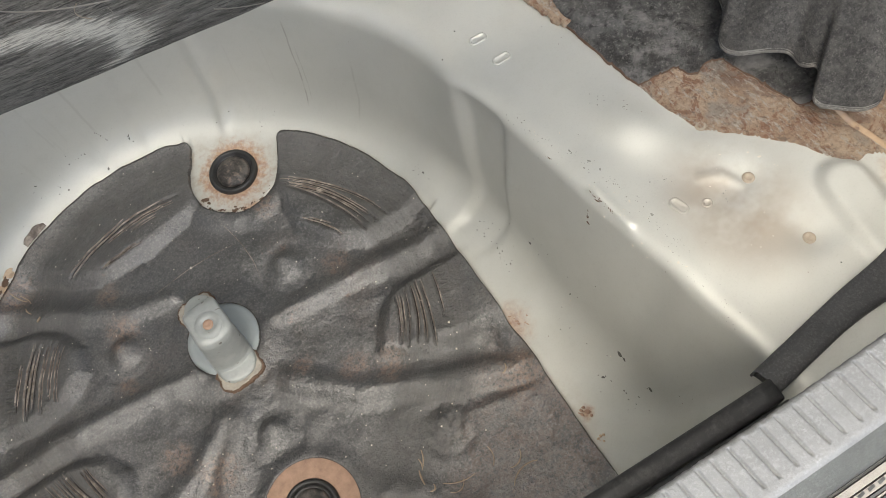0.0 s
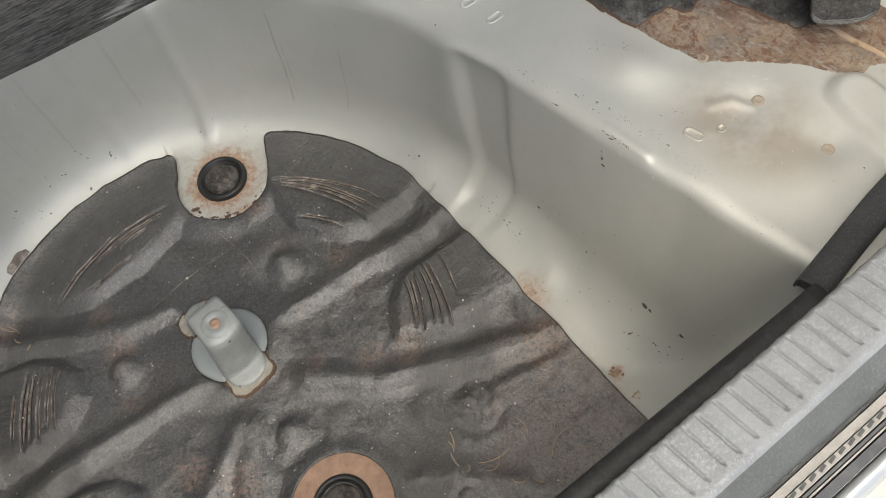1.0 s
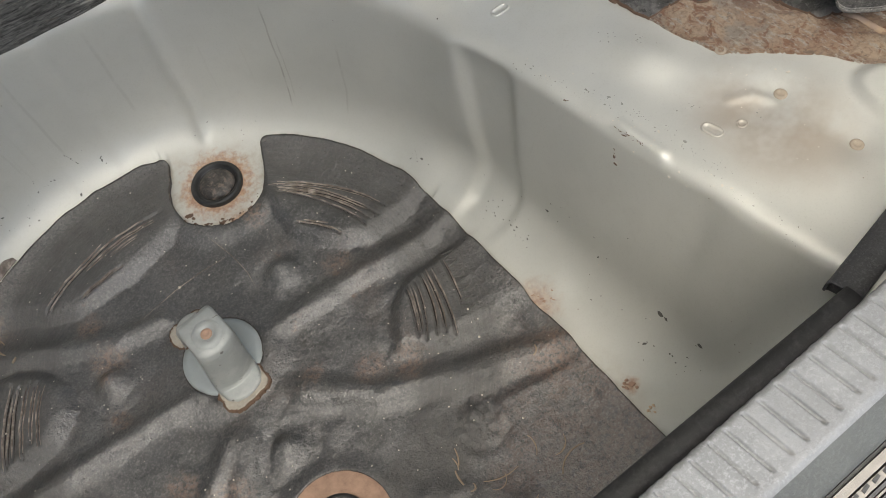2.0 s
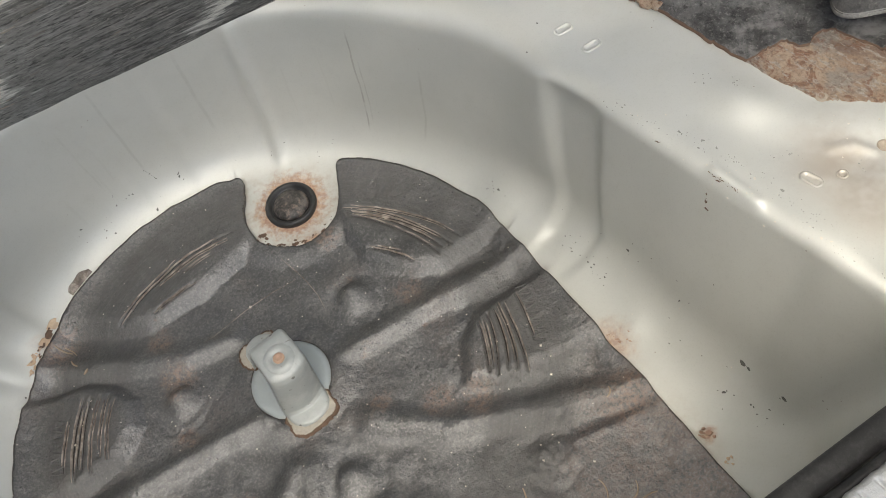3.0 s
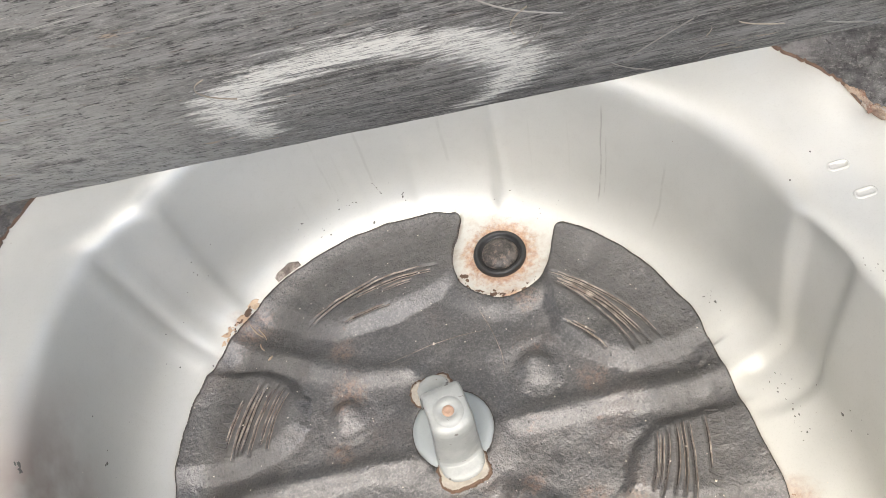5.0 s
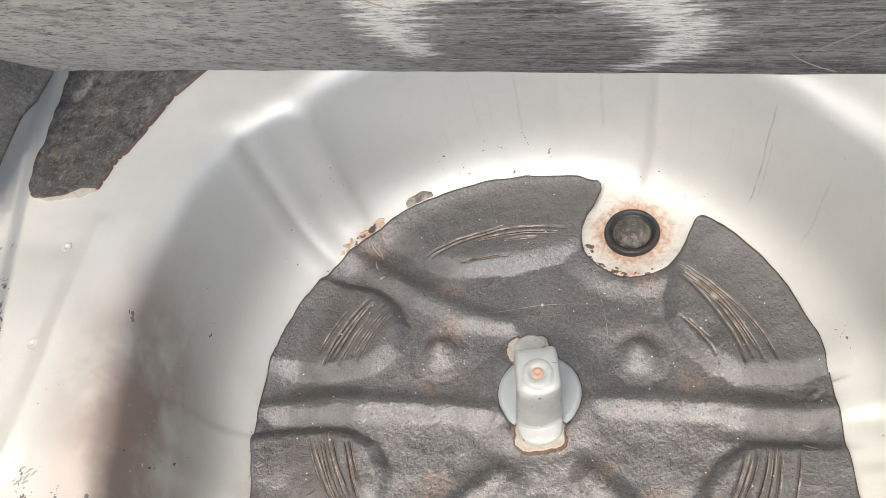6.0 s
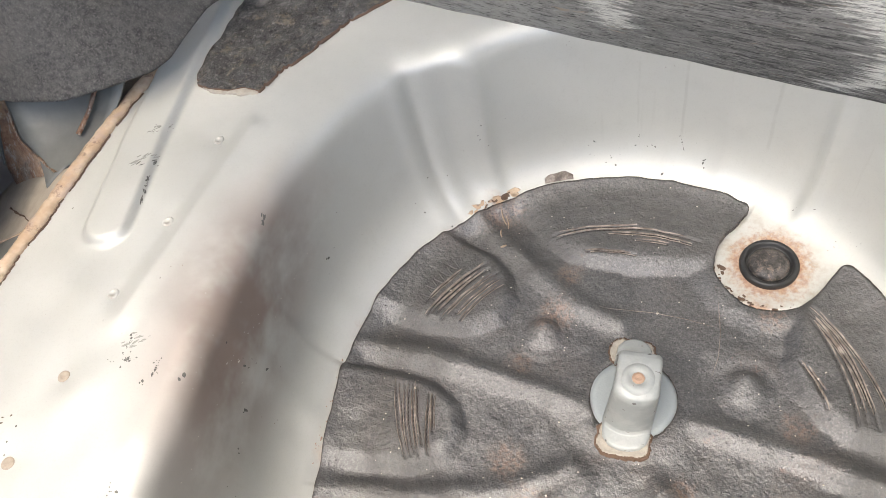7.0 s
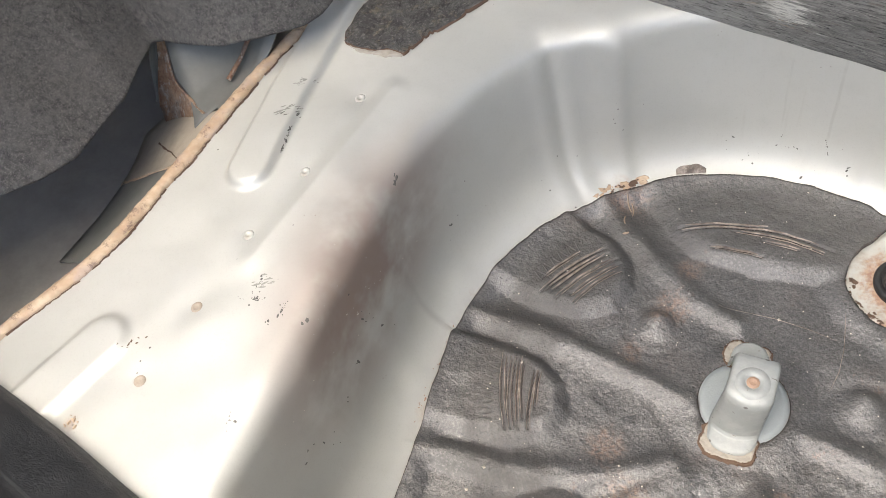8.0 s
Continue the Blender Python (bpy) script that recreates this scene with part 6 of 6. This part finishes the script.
# scuffs rubbed across the bead
for a, b, n, sp, mat_ in (((-0.422, 0.103, RIM), (-0.411, 0.114, RIM), 26, 0.0022, GREY_CHIP), ((-0.416, 0.072, RIM), (-0.408, 0.080, RIM), 30, 0.0026, GREY_CHIP), ((-0.414, 0.070, RIM), (-0.408, 0.076, RIM), 9, 0.0026, DARK_CHIP), ((-0.350, -0.090, RIM), (-0.336, -0.080, RIM), 22, 0.0030, GREY_CHIP)):
    flakes("scuff_mark", a, b, n, sp, 0.0007, mat_, 4.5, 0.0002, None, 0.14)
# front wall and its foot
for a, b, n, sp, size in (((-0.061, 0.252, 0.018), (-0.052, 0.254, 0.02), 3, 0.002, 0.0014), ((-0.032, 0.271, 0.05), (-0.014, 0.26, 0.024), 5, 0.004, 0.0008), ((0.028, 0.252, 0.019), (0.031, 0.258, 0.026), 4, 0.002, 0.0010),
                          ((-0.10, 0.245, 0.03), (0.02, 0.268, 0.03), 14, 0.008, 0.0006), ((0.012, 0.262, 0.03), (0.007, 0.272, 0.045), 12, 0.0003, 0.0004), ((0.08, 0.235, 0.02), (0.17, 0.185, 0.02), 10, 0.008, 0.0007), ((-0.20, 0.19, 0.06), (-0.15, 0.22, 0.10), 9, 0.012, 0.0007)):
    flakes("paint_chip", a, b, n, sp, size, DARK_CHIP)
# right wall
for a, b, n, sp, size in (((0.262, -0.241, 0.047), (0.263, -0.243, 0.047), 3, 0.001, 0.0020), ((0.263, -0.275, 0.049), (0.263, -0.277, 0.05), 2, 0.001, 0.0016), ((0.248, -0.242, 0.026), (0.248, -0.236, 0.026), 3, 0.002, 0.0014), ((0.251, -0.255, 0.03), (0.25, -0.30, 0.03), 8, 0.006, 0.0009),
                          ((0.248, -0.113, 0.025), (0.251, -0.049, 0.024), 18, 0.003, 0.0009), ((0.243, 0.007, 0.022), (0.245, 0.03, 0.024), 9, 0.003, 0.0008), ((0.25, -0.18, 0.03), (0.25, -0.24, 0.03), 8, 0.008, 0.0008), ((0.245, -0.05, 0.03), (0.27, -0.20, 0.10), 16, 0.012, 0.0006)):
    flakes("paint_chip", a, b, n, sp, size, DARK_CHIP)
# fine line of chips along the right rim
for a, b, n, sp, size in (((0.297, -0.060, RIM), (0.306, -0.115, RIM), 26, 0.0025, 0.0006), ((0.312, -0.12, RIM), (0.322, -0.165, RIM), 34, 0.0035, 0.0007), ((0.322, -0.170, RIM), (0.318, -0.235, RIM), 40, 0.004, 0.0006), ((0.314, -0.24, RIM), (0.312, -0.30, RIM), 26, 0.004, 0.0006),
                          ((0.355, -0.085, RIM), (0.360, -0.105, RIM), 7, 0.003, 0.0009), ((0.366, -0.112, RIM), (0.368, -0.118, RIM), 8, 0.002, 0.0008), ((0.345, -0.17, RIM), (0.352, -0.185, RIM), 10, 0.003, 0.0007), ((0.372, -0.222, RIM), (0.378, -0.214, RIM), 6, 0.001, 0.0010)):
    flakes("paint_chip", a, b, n, sp, size * 0.72, GREY_CHIP)
flakes("rust_scratch", (0.302, -0.152, 0.178), (0.3055, -0.178, 0.176), 22, 0.0007, 0.00032, SCRATCHED, 4.0)

def stamped_slot(x, y, turn, length, width):
    """A small slot pressed into the panel, with a low rounded rim."""
    z = RIM + float(rim_relief(np.array(x), np.array(y)))
    e = Vector((math.cos(radians(turn)), math.sin(radians(turn)), 0))
    f = Vector((-e.y, e.x, 0))
    n, verts, faces = 28, [], []
    prof = [(1.0, -0.0010), (0.92, 0.0006), (0.74, 0.0011), (0.56, 0.0007), (0.42, 0.0001), (0.12, 0.00005)]
    for k, h in prof:
        for i in range(n):
            a = 2 * math.pi * i / n
            c = e * (length * (1 if math.cos(a) > 0 else -1)) + (e * math.cos(a) + f * math.sin(a)) * (width * k)
            verts.append(tuple(Vector((x, y, z + h)) + c))
    for j in range(len(prof) - 1):
        faces += [(j * n + i, j * n + (i + 1) % n, (j + 1) * n + (i + 1) % n, (j + 1) * n + i) for i in range(n)]
    faces.append(tuple((len(prof) - 1) * n + i for i in range(n)))
    solid("stamped_slot", mesh_of("stamped_slot", verts, faces), PAINT, pan)


for slot in ((0.344, -0.203, -80, 0.0036, 0.0048), (0.3225, 0.012, -8, 0.0036, 0.0046), (0.3255, -0.0157, -6, 0.0038, 0.0046), (0.361, -0.214, 0, 0.0002, 0.0040)):
    stamped_slot(*slot)
flakes("rust_scratch", (0.296, -0.158, 0.166), (0.290, -0.166, 0.150), 8, 0.0005, 0.00035, SCRATCHED, 4.0)
flakes("rust_scratch", (0.294, -0.105, 0.177), (0.297, -0.112, 0.178), 6, 0.0005, 0.0003, SCRATCHED, 4.0)
flakes("rust_scratch", (-0.427, -0.232, RIM), (-0.422, -0.228, RIM), 16, 0.0025, 0.0012, SEALER, 1.3, 0.0010)
flakes("rust_scratch", (-0.41, -0.15, RIM), (-0.425, -0.17, RIM), 8, 0.002, 0.0010, SCRATCHED, 2.6)
flakes("rust_flake", (0.219, -0.250, 0.004), (0.221, -0.256, 0.004), 12, 0.0030, 0.0017, DISC_RUST, 1.3, 0.0020)
flakes("rust_flake", (0.2185, -0.279, 0.004), (0.2195, -0.283, 0.004), 9, 0.0025, 0.0015, SEALER, 1.3, 0.0018)
flakes("rust_flake", (-0.145, 0.2165, 0.002), (-0.185, 0.184, 0.002), 34, 0.0022, 0.0030, SEALER, 1.8, 0.0010)
flakes("rust_flake", (-0.150, 0.2155, 0.002), (-0.175, 0.194, 0.002), 16, 0.0016, 0.0024, SCRATCHED, 1.8, 0.0012)
flakes("rust_flake", (0.226, -0.145, 0.006), (0.232, -0.160, 0.008), 12, 0.003, 0.0012, DISC_RUST, 1.8, 0.0008)
flakes("rust_flake", (-0.262, 0.03, 0.004), (-0.264, -0.10, 0.004), 16, 0.002, 0.0010, DISC_RUST, 1.8, 0.0006)
# pale nicks in the paint
for a, b, n, sp, size in (((0.30, -0.07, RIM), (0.31, -0.26, RIM), 40, 0.008, 0.0006), ((-0.30, -0.19, 0.16), (-0.28, 0.05, 0.10), 22, 0.012, 0.0006), ((0.26, -0.25, 0.05), (0.26, 0.02, 0.05), 26, 0.015, 0.0006), ((0.385, -0.19, RIM), (0.44, -0.25, RIM), 14, 0.014, 0.0006)):
    flakes("pale_nick", a, b, n, sp, size, WHITE)
# rust biting into the painted tongue that carries the plug
for k in range(9):
    turn = math.radians(175 + 15 * k)
    edge_at = (PLUG[0] + 0.0455 * math.cos(turn), PLUG[1] + 0.0455 * math.sin(turn), 0.002)
    flakes("rust_chip", edge_at, (edge_at[0] - 0.004 * math.sin(turn), edge_at[1] + 0.004 * math.cos(turn), 0.002), (3, 6, 5, 9, 12, 7, 5, 3, 2)[k], 0.0022, 0.0013, SCRATCHED)


def torn_flake():
    """A curled scrap of mat that stands at its border."""
    def place(u, v):
        a = 1.985 - 0.115 * u
        r = 0.2440 + 0.0085 * v * math.sin(math.pi * (0.1 + 0.8 * u)) ** 0.7
        c, _ = on_pan((CX + r * math.cos(a), r * math.sin(a), 0.010))
        return (c.x, c.y, c.z + 0.0012 + 0.0024 * v * v * (1 + 0.4 * math.sin(11 * u)))
    return tagged(wavy("torn_flake", np.linspace(0, 1, 22), np.linspace(0, 1, 7), place, SCUFF, 0.0010), "curled brown scrap torn from the mat's border", "flake")


torn_flake()


def stem(x, y, turn, length, bend, thick):
    """A dry grass stem lying on the mat."""
    n, m = 8, 5
    verts, faces = [], []
    for i in range(n):
        t = i / (n - 1) - 0.5
        a = radians(turn) + bend * t
        px, py = x + length * t * math.cos(a), y + length * t * math.sin(a)
        z = float(mat_height(np.array(px), np.array(py))) + thick * 0.8
        w = thick * (1.1 - abs(t))
        verts += [(px - math.sin(a) * w * math.cos(g), py + math.cos(a) * w * math.cos(g), z + w * math.sin(g)) for g in np.linspace(0, 2 * math.pi, m, endpoint=False)]
    faces = [(i * m + j, i * m + (j + 1) % m, (i + 1) * m + (j + 1) % m, (i + 1) * m + j) for i in range(n - 1) for j in range(m)]
    ob = solid("grass_stem", mesh_of("grass_stem", verts, faces), STRAW)
    return tagged(ob, "dry brown grass stem lying on the black mat", "grass stem", "grass stems on the mat")


STEMS = [(0.083, -0.196, 60, 0.016, 0.3, 0.0008), (0.079, -0.199, 75, 0.011, 0.5, 0.0007), (0.072, -0.209, 78, 0.014, -0.2, 0.0010), (0.097, -0.232, -20, 0.030, 0.4, 0.0006), (0.099, -0.262, -30, 0.017, 1.1, 0.0008), (0.110, -0.272, -55, 0.014, 0.8, 0.0008),
         (0.134, -0.232, 70, 0.018, 0.6, 0.0006), (0.146, -0.256, 10, 0.032, -0.7, 0.0008), (0.149, -0.250, 25, 0.020, 0.9, 0.0007), (0.076, -0.224, 30, 0.009, 1.4, 0.0009), (0.094, -0.238, 10, 0.020, 1.2, 0.0005), (0.190, -0.179, 40, 0.010, 0.9, 0.0008),
         (-0.152, 0.184, -60, 0.016, 0.3, 0.0009), (-0.146, 0.180, -70, 0.014, -0.3, 0.0007), (-0.150, 0.164, -75, 0.010, 0.4, 0.0009), (-0.144, 0.149, 20, 0.006, 0.2, 0.0013)]
for x, y, turn, length, bend, thick in STEMS:
    stem(x, y, turn, length, bend, thick)


def crumbs():
    """Pale grit strewn over the mat."""
    r3 = random.Random(12)
    verts, faces = [], []
    for _ in range(230):
        a, d = r3.uniform(0, 6.283), 0.235 * math.sqrt(r3.random())
        x, y = d * math.cos(a), d * math.sin(a) - (0.05 if r3.random() < 0.4 else 0)
        if float(mat_shape(np.array(x), np.array(y))) > -0.004:
            continue
        z, s = float(mat_height(np.array(x), np.array(y))), r3.uniform(0.0003, 0.00085) * (2.0 if r3.random() < 0.06 else 1)
        base = len(verts)
        verts += [(x + s * r3.uniform(0.6, 1.4) * ex, y + s * r3.uniform(0.6, 1.4) * ey, z + 0.0003 + s * 0.7 * ez) for ex, ey, ez in ((1, 0, 0), (-1, 0, 0), (0, 1, 0), (0, -1, 0), (0, 0, 1), (0, 0, -1))]
        faces += [(base + i, base + j, base + k) for i, j, k in ((0, 2, 4), (2, 1, 4), (1, 3, 4), (3, 0, 4), (2, 0, 5), (1, 2, 5), (3, 1, 5), (0, 3, 5))]
    ob = solid("grit", mesh_of("grit", verts, faces, False), WHITE)
    return tagged(ob, "pale specks of grit strewn over the black mat", "grit", "", "stuff")


crumbs()


# ---- unseen car body added to block and bounce light, and the yard behind ----
def slab(name, lo, hi, material, label):
    bm = bmesh.new()
    bmesh.ops.create_cube(bm, size=1)
    bmesh.ops.scale(bm, vec=[b - a for a, b in zip(lo, hi)], verts=bm.verts)
    bmesh.ops.translate(bm, vec=[(a + b) / 2 for a, b in zip(lo, hi)], verts=bm.verts)
    return tagged(part(name, bm, material), label, name.split("_")[0], "", "structure")


slab("wall_front", (-0.80, 0.80, -0.70), (0.80, 0.84, 1.30), LINING, "unseen grey wall in place of the rear seats")
# unseen sides, with openings added to let more sky light in
for name, x0, x1, word in (("wall_left", -0.84, -0.80, "left"), ("wall_right", 0.80, 0.84, "right")):
    label = "dark lining of the car's %s side" % word
    slab(name, (x0, -0.52, -0.70), (x1, 0.84, 0.74), LINING, label + " below the window")
    slab(name + "_pillar", (x0, -0.52, 0.74), (x1, 0.06, 1.30), LINING, label + " behind the window")
    slab(name + "_rail", (x0, 0.06, 1.20), (x1, 0.84, 1.30), LINING, label + " above the window")
# blocks out of view that cut the light reaching the rear rims
slab("wall_left_corner", (-0.84, -0.64, 0.16), (-0.52, -0.52, 1.30), LINING, "unseen block added to keep light off the rear corner")
slab("wall_right_corner", (0.56, -0.64, 0.16), (0.84, -0.52, 1.30), LINING, "unseen block added to keep light off the rear corner")
slab("ceiling", (-0.84, -0.02, 1.30), (0.84, 0.84, 1.34), LINING, "unseen grey ceiling added over the boot")
slab("ground", (-60, -60, -0.72), (60, 60, -0.70), GROUND, "pale concrete yard behind the car")

def unseen_tailgate():
    """Unseen tailgate with a window over the camera, sized to shade the rear rim."""
    ob = empty("tailgate", (0, -0.04, 1.33))
    hinge, tip = Vector((0, -0.04, 1.335)), Vector((0, -0.66, 1.96))
    way = (tip - hinge).normalized()
    up = Vector((0, -way.z, way.y))
    for name, lo, hi, h0, h1, mat_ in (("lower_panel", 0.44, 1.08, 0.0, 0.05, LINING), ("left_pillar", 0.0, 0.44, 0.0, 0.05, LINING), ("right_pillar", 0.0, 0.44, 0.0, 0.05, LINING), ("upper_rail", 0.0, 0.10, 0.0, 0.05, LINING)):
        xs = {"left_pillar": (-0.68, -0.56), "right_pillar": (0.56, 0.68), "upper_rail": (-0.56, 0.56)}.get(name, (-0.68, 0.68))
        bm = bmesh.new()
        bmesh.ops.create_cube(bm, size=1)
        for v in bm.verts:
            a = lo + (hi - lo) * (v.co.y + 0.5)
            h = h0 + (h1 - h0) * (v.co.z + 0.5)
            x = xs[0] + (xs[1] - xs[0]) * (v.co.x + 0.5)
            v.co = way * a + up * h + Vector((x, 0, 0))
        bmesh.ops.bevel(bm, geom=bm.edges[:], offset=0.012, segments=2, affect="EDGES")
        part(name, bm, mat_, ob)
    return tagged(ob, "unseen raised tailgate, grey inside, added to shade the open boot", "tailgate")


unseen_tailgate()
